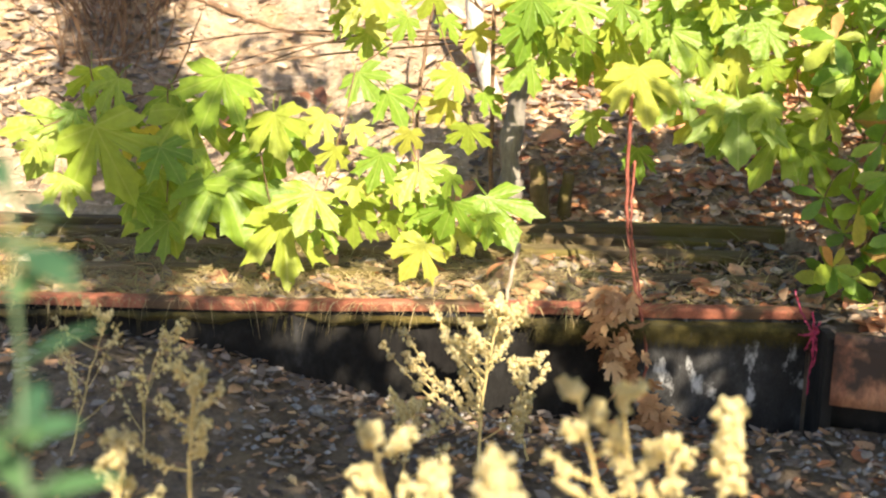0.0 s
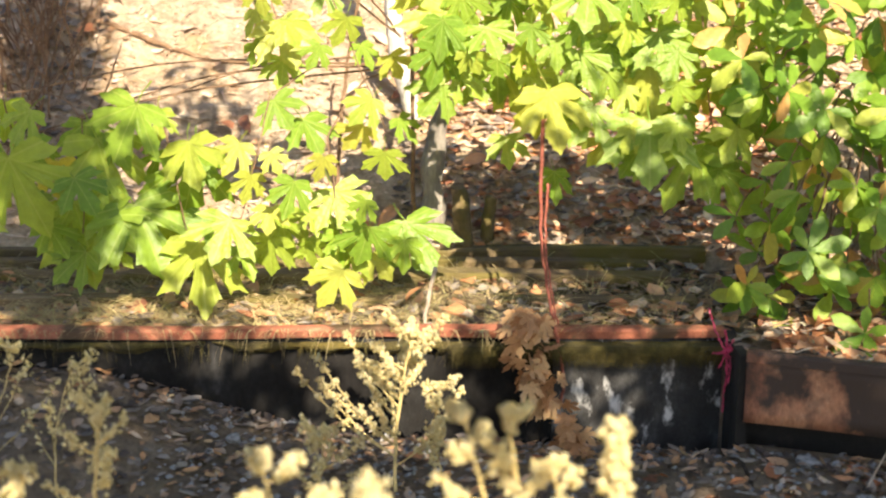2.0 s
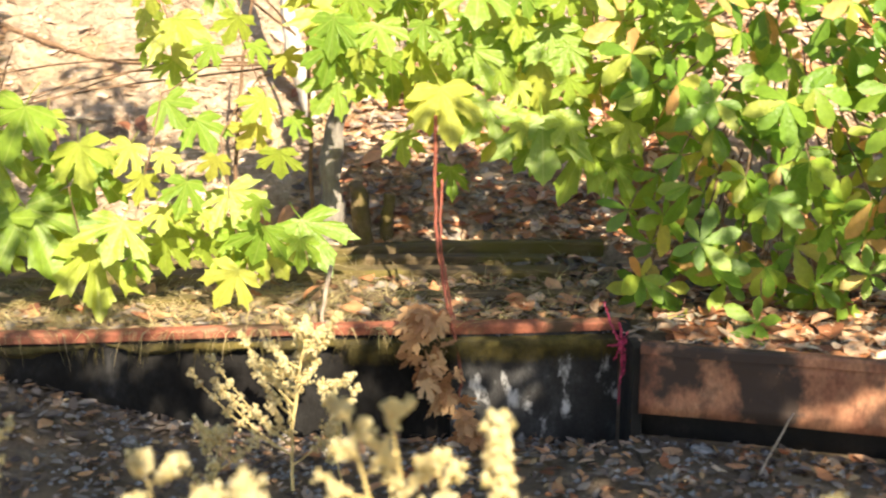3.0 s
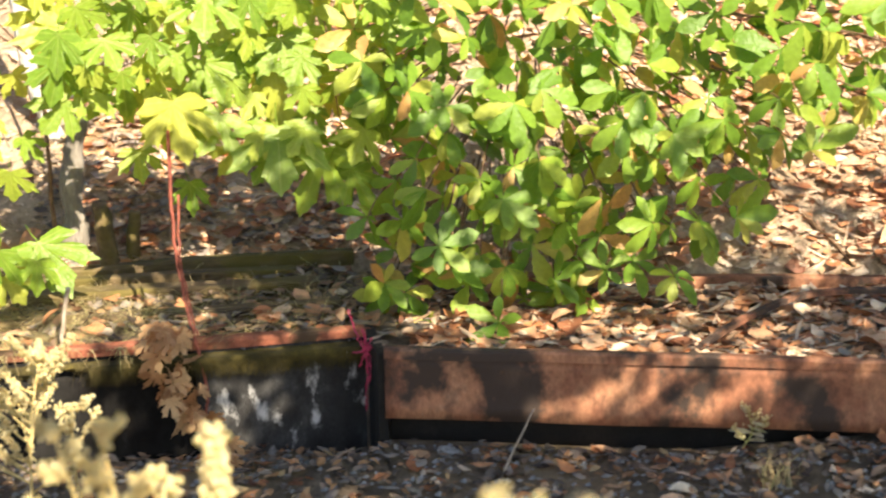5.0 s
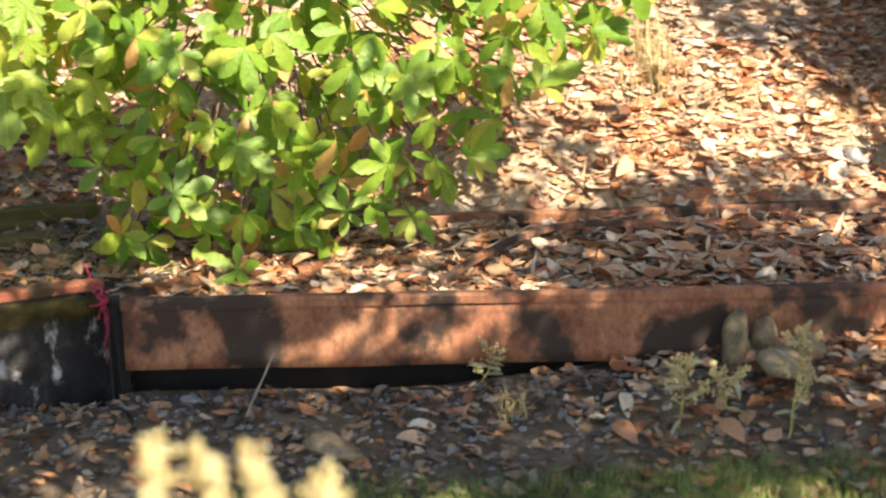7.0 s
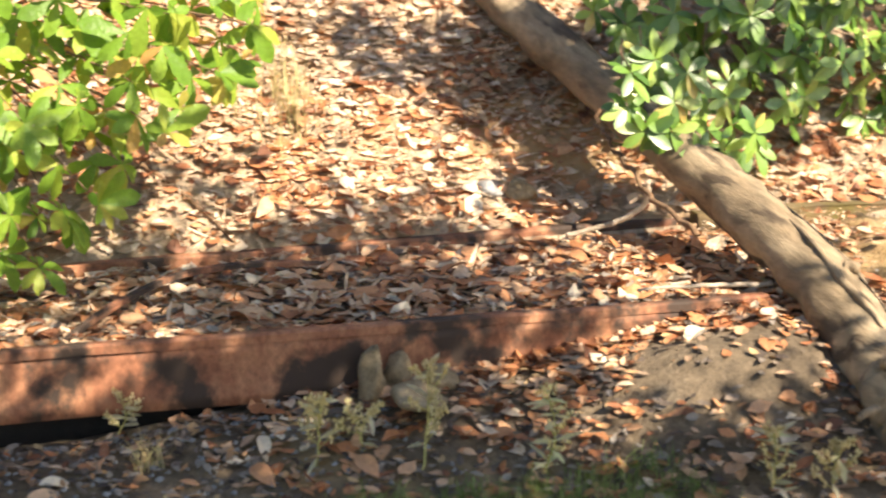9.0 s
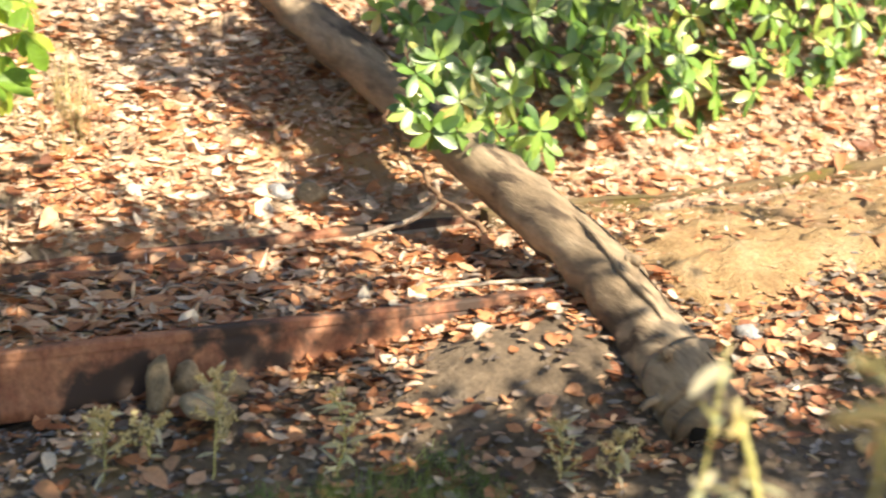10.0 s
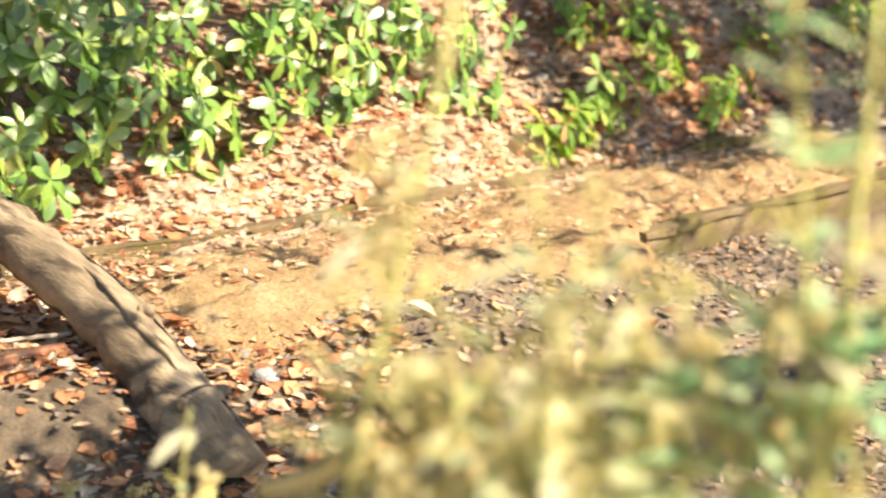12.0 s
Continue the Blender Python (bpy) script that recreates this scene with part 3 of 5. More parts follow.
def oval_mesh(name, seed, material, width=0.19, serrate=0.012, fold=0.35, droop=0.35, stations=7, skew=1.15):
    rnd = random.Random(seed)
    verts, faces = [], []
    droop *= rnd.uniform(0.4, 1.5)
    side = rnd.uniform(-0.1, 0.1)
    for i in range(stations + 1):
        s = i / stations
        w = width * (math.sin(math.pi * min(1, s ** skew)) ** 0.62 if 0 < s < 1 else 0.02) + (serrate if i % 2 else -serrate) * (0 < s < 1)
        y, z = s, -droop * s * s
        mid = side * s * s
        verts += [(mid - w, y, z + fold * w), (mid, y, z), (mid + w, y, z + fold * w)]
    for i in range(stations):
        a = i * 3
        faces += [(a, a + 1, a + 4, a + 3), (a + 1, a + 2, a + 5, a + 4)]
    b = Build().add(verts, faces)
    return b.mesh(name, material, True)


def put_leaf(parent, meshes, where, direction, normal, size, rnd, name="leaf"):
    ob = new(name, rnd.choice(meshes))
    ob.parent = parent
    ob.matrix_basis = Matrix.Translation(where) @ frame_of(direction, normal) @ Matrix.Diagonal((size, size, size, 1))
    return ob


def in_poly(s, z, poly):
    hit = False
    for (x0, y0), (x1, y1) in zip(poly, poly[1:] + poly[:1]):
        if (y0 > z) != (y1 > z) and s < x0 + (z - y0) * (x1 - x0) / (y1 - y0):
            hit = not hit
    return hit


def scatter(poly, gap, rnd, tries=6000):
    """Places in an outline, none nearer to another than gap."""
    s0, s1 = min(p[0] for p in poly), max(p[0] for p in poly)
    z0, z1 = min(p[1] for p in poly), max(p[1] for p in poly)
    out = []
    for _ in range(tries):
        s, z = rnd.uniform(s0, s1), rnd.uniform(z0, z1)
        if in_poly(s, z, poly) and all((s - a) ** 2 + (z - c) ** 2 > gap * gap for a, c in out):
            out.append((s, z))
    return out


MAPLES = [maple_mesh("maple_leaf", k, M_MAPLE) for k in range(9)]
BUCKS = [oval_mesh("serrated_leaf", k, M_BUCK, 0.205, 0.012, 0.22, 0.16, 9, 1.6) for k in range(7)]
SHRUBS = [oval_mesh("glossy_leaf", k, M_SHRUB, 0.20, 0.0, 0.16, 0.2, 8, 1.4) for k in range(6)]
WITHERED = [maple_mesh("withered_leaf", 40 + k, M_DRYLEAF) for k in range(4)]


def maple(name, label, poly, y, root, gap, big, seed, sizes, depth=0.16):
    """Hanging maple sprays: limb, twigs and leaves within an outline at about y."""
    rnd = random.Random(seed)
    f = thing(name, label, "maple", "maple sprays")
    spots = scatter(poly, gap, rnd)
    limb_z = max(z for _, z in poly)
    root = Vector(root)
    groups, twigs = {}, {}
    for s, z in spots:
        groups.setdefault(round(s / 0.28), []).append((s, z))
    for key, members in groups.items():
        top = max(members, key=lambda m: m[1])
        end = Vector((top[0], y + 0.05, top[1] + 0.06))
        mid = root.lerp(end, 0.55) + Vector((0, 0.05, 0.06))
        line = curve_points([root, mid, end], 6, 0.01, key)
        low = min(members, key=lambda m: m[1])
        line += curve_points([end, (low[0], y - 0.03, low[1] + 0.1)], 5, 0.01, key + 9)[1:]
        twigs[key] = part("twig", Build().tube(line, taper(len(line), 0.0045, 0.002), 5), M_TWIG, f)
    places = [(s, z, rnd.uniform(*sizes)) for s, z in spots] + [(s, z + 0.07, w) for s, z, w in big]
    for s, z, w in places:
        d = Vector((rnd.uniform(-0.6, 0.6), rnd.uniform(-0.6, 0.1), rnd.uniform(-1.0, -0.45)))
        nrm = Vector((rnd.uniform(-0.4, 0.7), rnd.uniform(-1.0, -0.4), rnd.uniform(0.0, 0.9)))
        near = min(twigs, key=lambda k: abs(k - s / 0.28))
        put_leaf(twigs[near], MAPLES, (s, y + rnd.uniform(-depth, depth), z + 0.03), d, nrm, w, rnd)
    return f


def rosettes(name, label, category, poly, p, q, gap, meshes, count, size, seed, root, depth=0.2, hang=0.3, group="", fan=False):
    """A shrub of leafy tips: each tip a whorl of leaves on a twig."""
    rnd = random.Random(seed)
    f = thing(name, label, category, group)
    p, q = Vector((*p, 0)), Vector((*q, 0))
    u = (q - p).normalized()
    back = Vector((-u.y, u.x, 0))
    root = Vector(root)
    for k, (s, z) in enumerate(scatter(poly, gap, rnd)):
        c = p + u * s + back * rnd.uniform(-depth, depth) + Vector((0, 0, z))
        axis = (c - root).normalized() + Vector((rnd.uniform(-0.5, 0.5), rnd.uniform(-0.9, -0.2), rnd.uniform(-hang, 0.5)))
        axis.normalize()
        start = root.lerp(c, 0.55 + 0.25 * rnd.random()) + Vector((0, 0.08, 0.03))
        line = curve_points([start, start.lerp(c, 0.6) + back * 0.05, c], 4, 0.012, k)
        twig = part("twig", Build().tube(line, taper(len(line), 0.0045, 0.002), 5), M_TWIG, f)
        m = rnd.randint(count[0], count[1])
        if fan:
            nrm = Vector((rnd.uniform(-0.4, 0.7), rnd.uniform(-1.0, -0.4), rnd.uniform(0.1, 0.9))).normalized()
            mid = Vector((rnd.uniform(-0.8, 0.8), rnd.uniform(-0.4, 0.1), rnd.uniform(-0.9, 0.35)))
            for i in range(m):
                a = math.radians(-140 + 280 * i / (m - 1) + rnd.uniform(-7, 7))
                d = Matrix.Rotation(a, 3, nrm) @ mid
                put_leaf(twig, meshes, c, d + Vector((0, 0, -0.05)), nrm, rnd.uniform(*size) * (1 - 0.28 * abs(a) / 1.8), rnd)
            continue
        axis = (axis * 0.8 + Vector((rnd.uniform(-0.5, 0.7), rnd.uniform(-1.0, -0.3), rnd.uniform(-0.2, 0.9)))).normalized()
        a0 = rnd.uniform(0, 6.28)
        o = axis.orthogonal().normalized()
        o2 = axis.cross(o)
        for i in range(m):
            a = a0 + 2 * math.pi * i / m + rnd.uniform(-0.25, 0.25)
            out = o * math.cos(a) + o2 * math.sin(a)
            d = out + axis * rnd.uniform(-0.1, 0.45) + Vector((0, 0, -0.25))
            put_leaf(twig, meshes, c - axis * rnd.uniform(0, 0.02), d, axis + Vector((0.1, -0.15, 0.4)), rnd.uniform(*size), rnd)
    return f


POLY_ML = [(-1.32, 0.85), (-1.12, 1.06), (-0.88, 1.0), (-0.65, 1.04), (-0.4, 0.9), (-0.3, 1.06), (-0.16, 0.96), (0.02, 0.78), (0.19, 0.64), (0.16, 0.52), (-0.04, 0.52),
           (-0.26, 0.56), (-0.51, 0.5), (-0.69, 0.58), (-0.87, 0.56), (-1.01, 0.66), (-1.24, 0.76)]
BIG_ML = [(-0.51, 0.53, 0.25), (-0.71, 0.66, 0.26), (-0.05, 0.56, 0.22), (0.14, 0.56, 0.22), (-0.9, 0.63, 0.28), (-0.53, 0.79, 0.22), (-0.83, 0.85, 0.26), (-1.06, 0.83, 0.28),
          (-1.22, 0.80, 0.24), (-0.26, 0.59, 0.18), (-0.68, 0.98, 0.2)]
maple("maple_branch", "hanging maple branch with large bright green leaves", POLY_ML, 4.75, (0.12, 5.4, 1.1), 0.098, BIG_ML, 5, (0.08, 0.165))
POLY_MR = [(0.21, 1.11), (0.24, 1.31), (0.18, 1.5), (1.3, 1.5), (1.27, 1.0), (1.06, 0.78), (0.89, 0.87), (0.81, 0.93), (0.58, 0.99), (0.39, 1.06), (0.34, 1.06)]
BIG_MR = [(0.58, 1.03, 0.2), (0.9, 0.93, 0.23), (1.05, 0.84, 0.23), (0.91, 1.09, 0.2), (0.3, 1.13, 0.17), (0.28, 1.25, 0.2), (0.47, 0.83, 0.12), (0.63, 0.72, 0.12), (0.78, 1.19, 0.18)]
maple("maple_branch", "maple branch with crowded sunlit green leaves", POLY_MR, 4.85, (0.35, 5.5, 1.5), 0.066, BIG_MR, 8, (0.085, 0.16), 0.22)
POLY_MT = [(-0.38, 1.4), (-0.36, 1.19), (-0.23, 1.13), (-0.16, 1.24), (0.0, 1.08), (0.0, 0.94), (0.06, 0.86), (0.16, 0.88), (0.14, 1.0), (0.1, 1.15), (-0.1, 1.4)]
maple("maple_branch", "small maple spray beside a pale stem", POLY_MT, 4.95, (0.12, 5.45, 1.2), 0.10, [(-0.27, 1.2, 0.17)], 12, (0.08, 0.13))
POLY_BK = [(-0.07, 1.3), (-0.06, 1.55), (1.66, 1.55), (1.66, 1.17), (1.58, 1.08), (1.42, 1.06), (1.28, 0.90), (1.14, 0.78), (1.03, 0.62), (0.92, 0.52), (0.72, 0.54), (0.5, 0.40), (0.38, 0.37),
           (0.28, 0.5), (0.13, 0.38), (0.02, 0.43), (0.03, 0.65), (-0.05, 0.83)]
rosettes("serrated_shrub", "leafy shrub with serrated green leaves, some browning", "shrub", POLY_BK, (1.2, 4.7), (4.0, 3.95), 0.072, BUCKS, (5, 7), (0.10, 0.16), 21, (1.9, 5.3, 1.3), 0.22, 0.5, fan=True)
POLY_S1 = [(0.09, 1.23), (0.14, 1.45), (1.93, 1.45), (1.98, 0.71), (1.79, 0.68), (1.79, 0.38), (1.35, 0.44), (1.21, 0.62), (0.79, 0.72), (0.77, 0.62), (0.32, 0.64), (0.22, 0.72), (0.22, 0.95)]
rosettes("glossy_shrub", "evergreen shrub with glossy dark green leaves", "shrub", POLY_S1, (4.2, 4.5), (7.5, 4.0), 0.094, SHRUBS, (6, 9), (0.085, 0.135), 31, (5.3, 5.2, 1.2), 0.22, 0.2)
POLY_S0 = [(0.05, 0.8), (0.03, 1.04), (0.2, 1.09), (0.51, 0.95), (0.56, 0.79), (0.45, 0.72), (0.2, 0.75)]
rosettes("glossy_shrub", "low glossy spray hanging over the log", "shrub", POLY_S0, (4.0, 4.0), (5.0, 3.75), 0.095, SHRUBS, (6, 9), (0.08, 0.12), 33, (4.6, 4.6, 1.2), 0.06, 0.2)
POLY_S2 = [(2.0, 1.46), (3.24, 1.46), (3.27, 0.62), (2.95, 0.5), (2.79, 0.63), (2.45, 0.63), (2.0, 0.66)]
rosettes("glossy_shrub", "evergreen shrub with sunlit shiny leaves", "shrub", POLY_S2, (4.2, 4.5), (7.5, 4.0), 0.10, SHRUBS, (6, 9), (0.085, 0.135), 32, (6.8, 4.8, 1.2), 0.22, 0.2)
for k, (x, y, up) in enumerate(((8.26, 3.92, 0.16), (8.72, 3.79, 0.16), (7.90, 3.59, 0.14), (7.48, 3.60, 0.10), (8.73, 3.32, 0.14), (9.63, 3.52, 0.18), (8.56, 3.59, 0.10), (10.41, 3.30, 0.2))):
    z = land(x, y) + up
    rosettes("seedling_shrub", "small green seedling growing in the leaf litter", "shrub", [(-0.20, -0.12), (0.2, -0.12), (0.24, 0.12), (-0.16, 0.14)],
             (x, y), (x + 1, y - 0.15), 0.1, BUCKS, (5, 7), (0.085, 0.14), 60 + k, (x, y + 0.05, land(x, y) - z), 0.08, 0.2, "seedlings").location.z = z


# ---- trunks, stems and sticks ----
def stem(name, label, category, pts, r0, r1, material, n=8, sides=8, wobble=0.006, rough=0.15, group=""):
    line = curve_points(pts, n, wobble, len(name) + pts[0][0])
    ob = part(name, Build().tube(line, taper(len(line), r0, r1), sides, rough), material, smooth=True)
    return tagged(ob, label, category, group)


stem("sapling_trunk", "slender pale sapling trunk on the bank", "trunk", [(0.185, 5.92, 0.74), (0.165, 5.90, 0.86), (0.114, 5.84, 1.05), (0.09, 5.80, 1.25), (0.05, 5.78, 1.95)], 0.037, 0.030, M_PALETRUNK)
stem("dead_stump", "grey broken dead stump", "stump", [(0.23, 5.47, 0.40), (0.235, 5.47, 0.62), (0.25, 5.46, 0.80), (0.285, 5.45, 0.97)], 0.052, 0.026, M_GREYTRUNK, rough=0.5)
stem("dead_sapling", "thin brown dead stem", "stem", [(0.17, 5.46, 0.4), (0.165, 5.46, 0.8), (0.16, 5.47, 1.3), (0.13, 5.47, 1.7)], 0.009, 0.006, M_TWIG, group="dead saplings")
stem("dead_sapling", "thin dark crooked stem", "stem", [(-0.12, 5.55, 0.5), (-0.1, 5.55, 0.85), (-0.07, 5.56, 1.1), (-0.02, 5.55, 1.35)], 0.008, 0.005, M_TWIG, group="dead saplings")
stem("post_stub", "mossy rotten post stub", "stump", [(0.36, 5.42, 0.38), (0.34, 5.42, 0.55), (0.33, 5.43, 0.66)], 0.045, 0.03, M_MOSSWOOD, rough=0.5, group="post stubs")
stem("post_stub", "mossy rotten post stub", "stump", [(0.44, 5.44, 0.38), (0.44, 5.44, 0.52), (0.45, 5.45, 0.62)], 0.03, 0.022, M_MOSSWOOD, rough=0.5, group="post stubs")
stem("red_vine", "thin red hanging vine stem", "vine", [(0.56, 4.62, 1.05), (0.56, 4.6, 0.77), (0.575, 4.57, 0.58), (0.60, 4.5, 0.43), (0.63, 4.46, 0.28), (0.62, 4.45, 0.18)], 0.006, 0.004, M_REDSTEM)
stem("red_vine", "thin red hanging vine stem", "vine", [(0.58, 4.62, 0.85), (0.575, 4.59, 0.7), (0.585, 4.56, 0.58), (0.61, 4.5, 0.43)], 0.004, 0.003, M_REDSTEM)
stem("marker_stick", "thin bleached stick standing at the edge", "stick", [(0.2, 4.62, 0.36), (0.21, 4.61, 0.46), (0.235, 4.6, 0.585)], 0.006, 0.007, M_DEADSTICK)
stem("bank_branch", "long dark fallen branch on the bank", "branch", [(x, y, land(x, y) + 0.012) for x, y in ((-1.16, 6.33), (-1.02, 6.28), (-0.78, 6.21), (-0.62, 6.17), (-0.45, 6.13))], 0.012, 0.007, M_TWIG)
stem("hooked_branch", "small hooked pale branch beside the log", "branch", [(3.93, 4.18, 0.435), (3.97, 4.15, 0.45), (4.071, 4.05, 0.50), (4.12, 3.97, 0.58), (4.105, 3.95, 0.659)], 0.008, 0.011, M_DEADSTICK)
stem("creeper_stem", "thin brown creeper stem lying along the log", "vine", [(4.07, 3.62, 0.545), (4.075, 3.85, 0.605), (4.112, 4.05, 0.68), (4.13, 4.22, 0.76), (4.17, 4.33, 0.82), (4.25, 4.36, 0.95)], 0.010, 0.007, M_TWIG, 8, 8, 0.02, 0.4)
stem("fallen_stick", "thin bleached stick on the rim", "stick", [(3.70, 3.47, 0.45), (3.9, 3.40, 0.45), (4.12, 3.32, 0.44)], 0.005, 0.009, M_DEADSTICK)
stem("fallen_stick", "short broken stick under the log", "stick", [(4.13, 3.30, 0.43), (4.15, 3.24, 0.38), (4.17, 3.18, 0.33)], 0.012, 0.008, M_DEADSTICK)


BRUSH = thing("dead_brush", "tangle of thin dead twigs on the shaded bank", "brush")
rb = random.Random(23)
for k in range(64):
    x, y = -1.30 + rb.gauss(0, 0.10), 6.05 + rb.gauss(0, 0.18)
    z = land(x, y)
    e = Vector((rb.uniform(-0.25, 0.25), rb.uniform(-0.3, 0.0), rb.uniform(0.15, 0.5)))
    l = curve_points([(x, y, z - 0.02), Vector((x, y, z)) + e * 0.5 + Vector((0.03, 0, 0.03)), Vector((x, y, z)) + e], 4, 0.012, k)
    part("twig", Build().tube(l, taper(len(l), 0.005, 0.002), 5), M_TWIG, BRUSH)


def stick_on_land(x0, y0, x1, y1, r, material, label, lift=0.015, group="sticks"):
    pts = []
    for i in range(5):
        t = i / 4
        x, y = x0 + (x1 - x0) * t, y0 + (y1 - y0) * t
        pts.append((x, y, land(x, y) + lift))
    return stem("fallen_stick", label, "stick", pts, r, r * 0.6, material, 5, 6, 0.008, 0.2, group)


stick_on_land(2.664, 5.049, 2.851, 4.653, 0.01, M_TWIG, "dark fallen branch lying on the leaf litter")
stick_on_land(3.269, 5.081, 3.133, 4.997, 0.011, M_DEADSTICK, "forked bleached stick on the bank")
stick_on_land(2.949, 5.105, 3.148, 5.027, 0.01, M_DEADSTICK, "bleached stick on the bank")
stick_on_land(3.398, 5.079, 3.701, 5.007, 0.011, M_DEADSTICK, "bleached stick on the sunny bank")
stick_on_land(-0.807, 5.916, -0.609, 5.892, 0.008, M_DEADSTICK, "bleached stick on the sunny bank")
stick_on_land(0.762, 5.609, 1.007, 5.643, 0.009, M_DEADSTICK, "pale stick lying on the bank")
stick_on_land(0.245, 5.403, 0.644, 5.398, 0.006, M_DEADSTICK, "thin dry stalks on the flume edge")
stick_on_land(6.787, 2.639, 7.366, 2.531, 0.012, M_DEADSTICK, "bleached stick on the sandy fill")
stick_on_land(2.309, 3.869, 2.440, 3.721, 0.006, M_TWIG, "thin twig on the ground")
stick_on_land(-1.710, 5.849, -1.585, 5.875, 0.02, M_DEADSTICK, "bleached branch on the sunny bank")
stick_on_land(3.462, 4.976, 3.517, 4.818, 0.007, M_DEADSTICK, "pale twig on the bank")
stick_on_land(2.505, 5.035, 2.703, 5.034, 0.006, M_TWIG, "thin twig on the bank")
stick_on_land(3.865, 5.069, 4.184, 5.030, 0.007, M_TWIG, "thin twig on the bank")
stem("leaning_stalk", "thin dry stalk leaning on the flume", "stalk", [(1.431, 3.968, 0.109), (1.543, 4.031, 0.282)], 0.003, 0.0025, M_DEADSTICK, 6, 6, 0.003)


# ---- pink tape at the joint ----
def ribbon(parent, pts, width, name="strand"):
    line = curve_points(pts, 7, 0.006, pts[0][2] * 7)
    verts, faces = [], []
    for i, c in enumerate(line):
        a = i * 0.5
        w = Vector((math.cos(a) * width, math.sin(a) * width * 0.5, math.sin(a) * width))
        verts += [c - w, c + w]
    for i in range(len(line) - 1):
        faces.append((2 * i, 2 * i + 1, 2 * i + 3, 2 * i + 2))
    b = Build().add(verts, faces)
    ob = part(name, b, M_PINK, parent)
    sol = ob.modifiers.new("thick", "SOLIDIFY")
    sol.thickness = 0.0015


TAPE = thing("marker_tape", "knotted faded pink marker tape at the flume joint", "tape", at=(-0.012, 0.20, -0.022))
rt = random.Random(3)
for k in range(9):
    a = k * 0.75
    e = (1.115 + 0.034 * math.sin(a) * rt.uniform(0.6, 1.4), 4.18 + rt.uniform(-0.03, 0.02), 0.415 + 0.055 * math.cos(a) * rt.uniform(0.7, 1.4))
    ribbon(TAPE, [(1.118, 4.168, 0.415), (1.117 + 0.015 * math.sin(a), 4.158, 0.415 + 0.03 * math.cos(a)), e], 0.0032)
ribbon(TAPE, [(1.118, 4.168, 0.415), (1.122, 4.162, 0.35), (1.117, 4.168, 0.28), (1.12, 4.172, 0.22)], 0.003)
ribbon(TAPE, [(1.12, 4.168, 0.415), (1.13, 4.16, 0.37), (1.127, 4.166, 0.31)], 0.003)
ribbon(TAPE, [(1.118, 4.168, 0.415), (1.10, 4.26, 0.45), (1.09, 4.32, 0.50)], 0.0032)
part("knot", Build().tube([(1.105, 4.168, 0.405), (1.118, 4.158, 0.415), (1.13, 4.168, 0.42)], [0.005, 0.010, 0.005], 8, 0.5), M_PINK, TAPE)


# ---- withered leaves caught on the edge ----
CLUMP = thing("withered_leaf_clump", "clump of withered brown maple leaves hanging over the edge", "leaves")
rc = random.Random(9)
for k in range(50):
    t = rc.random() ** 1.3
    x, z = 0.52 + 0.17 * t ** 2 + rc.uniform(-0.07, 0.07) * (1 - 0.4 * t), 0.50 - 0.44 * t
    put_leaf(CLUMP, WITHERED, (x, 4.43 + rc.uniform(-0.05, 0.03), z), (rc.uniform(-0.6, 0.6), rc.uniform(-0.5, 0.2), rc.uniform(-1, 0.1)),
             (rc.uniform(-1, 1), rc.uniform(-1, 0.0), rc.uniform(-0.3, 1)), rc.uniform(0.045, 0.085), rc)


# ---- stones ----
def stone(x, y, size, material, label, seed, squash=(1, 0.8, 0.9), sink=0.25):
    bm = bmesh.new()
    bmesh.ops.create_icosphere(bm, subdivisions=3, radius=1.0)
    cuts = [Vector((math.sin(seed * 3 + i * 2.4), math.cos(seed * 5 + i * 1.9), math.sin(seed + i * 1.3))).normalized() for i in range(9)]
    for v in bm.verts:
        n = noise.noise(v.co * 1.1 + Vector((seed, 0, 0))) * 0.45 + noise.noise(v.co * 3 + Vector((0, seed, 0))) * 0.22
        for c in cuts:
            over = v.co.dot(c) - 0.72
            if over > 0:
                v.co -= c * over * 0.9
        v.co = v.co * (1 + n * 0.6)
        v.co = Vector((v.co.x * squash[0], v.co.y * squash[1], v.co.z * squash[2])) * size
    me = bpy.data.meshes.new("stone")
    bm.to_mesh(me)
    bm.free()
    me.materials.append(material)
    me.polygons.foreach_set("use_smooth", [True] * len(me.polygons))
    ob = new("stone", me)
    ob.location = (x, y, land(x, y) + size * squash[2] * (1 - 2 * sink))
    ob.rotation_euler = (0.2 * math.sin(seed), 0.2 * math.cos(seed), seed)
    return tagged(ob, label, "stone", "stones")


stone(2.824, 3.612, 0.1, M_STONE, "upright brown stone beside the flume", 1.3, (0.66, 0.42, 1.2), 0.3)
stone(2.906, 3.605, 0.085, M_STONE, "smaller upright brown stone beside the flume", 2.3, (0.62, 0.36, 1.0), 0.3)
stone(2.990, 3.500, 0.07, M_STONE, "brown stone beside the flume", 3.3, (0.9, 0.7, 0.8), 0.3)
stone(2.899, 3.476, 0.1, M_STONE, "flat earthy stone on the ground", 4.3, (1.6, 0.9, 0.4), 0.3)
stone(3.796, 4.497, 0.05, M_GREYSTONE, "grey stone in the leaf litter", 5.3, (1.1, 0.7, 0.7), 0.3)
stone(3.922, 4.460, 0.07, M_STONE, "mossy yellowish stone in the leaf litter", 6.3, (1.0, 0.7, 0.7), 0.3)
stone(5.254, 3.645, 0.035, M_GREYSTONE, "pale stone on the sandy fill", 7.3, (1.1, 0.8, 0.6), 0.3)
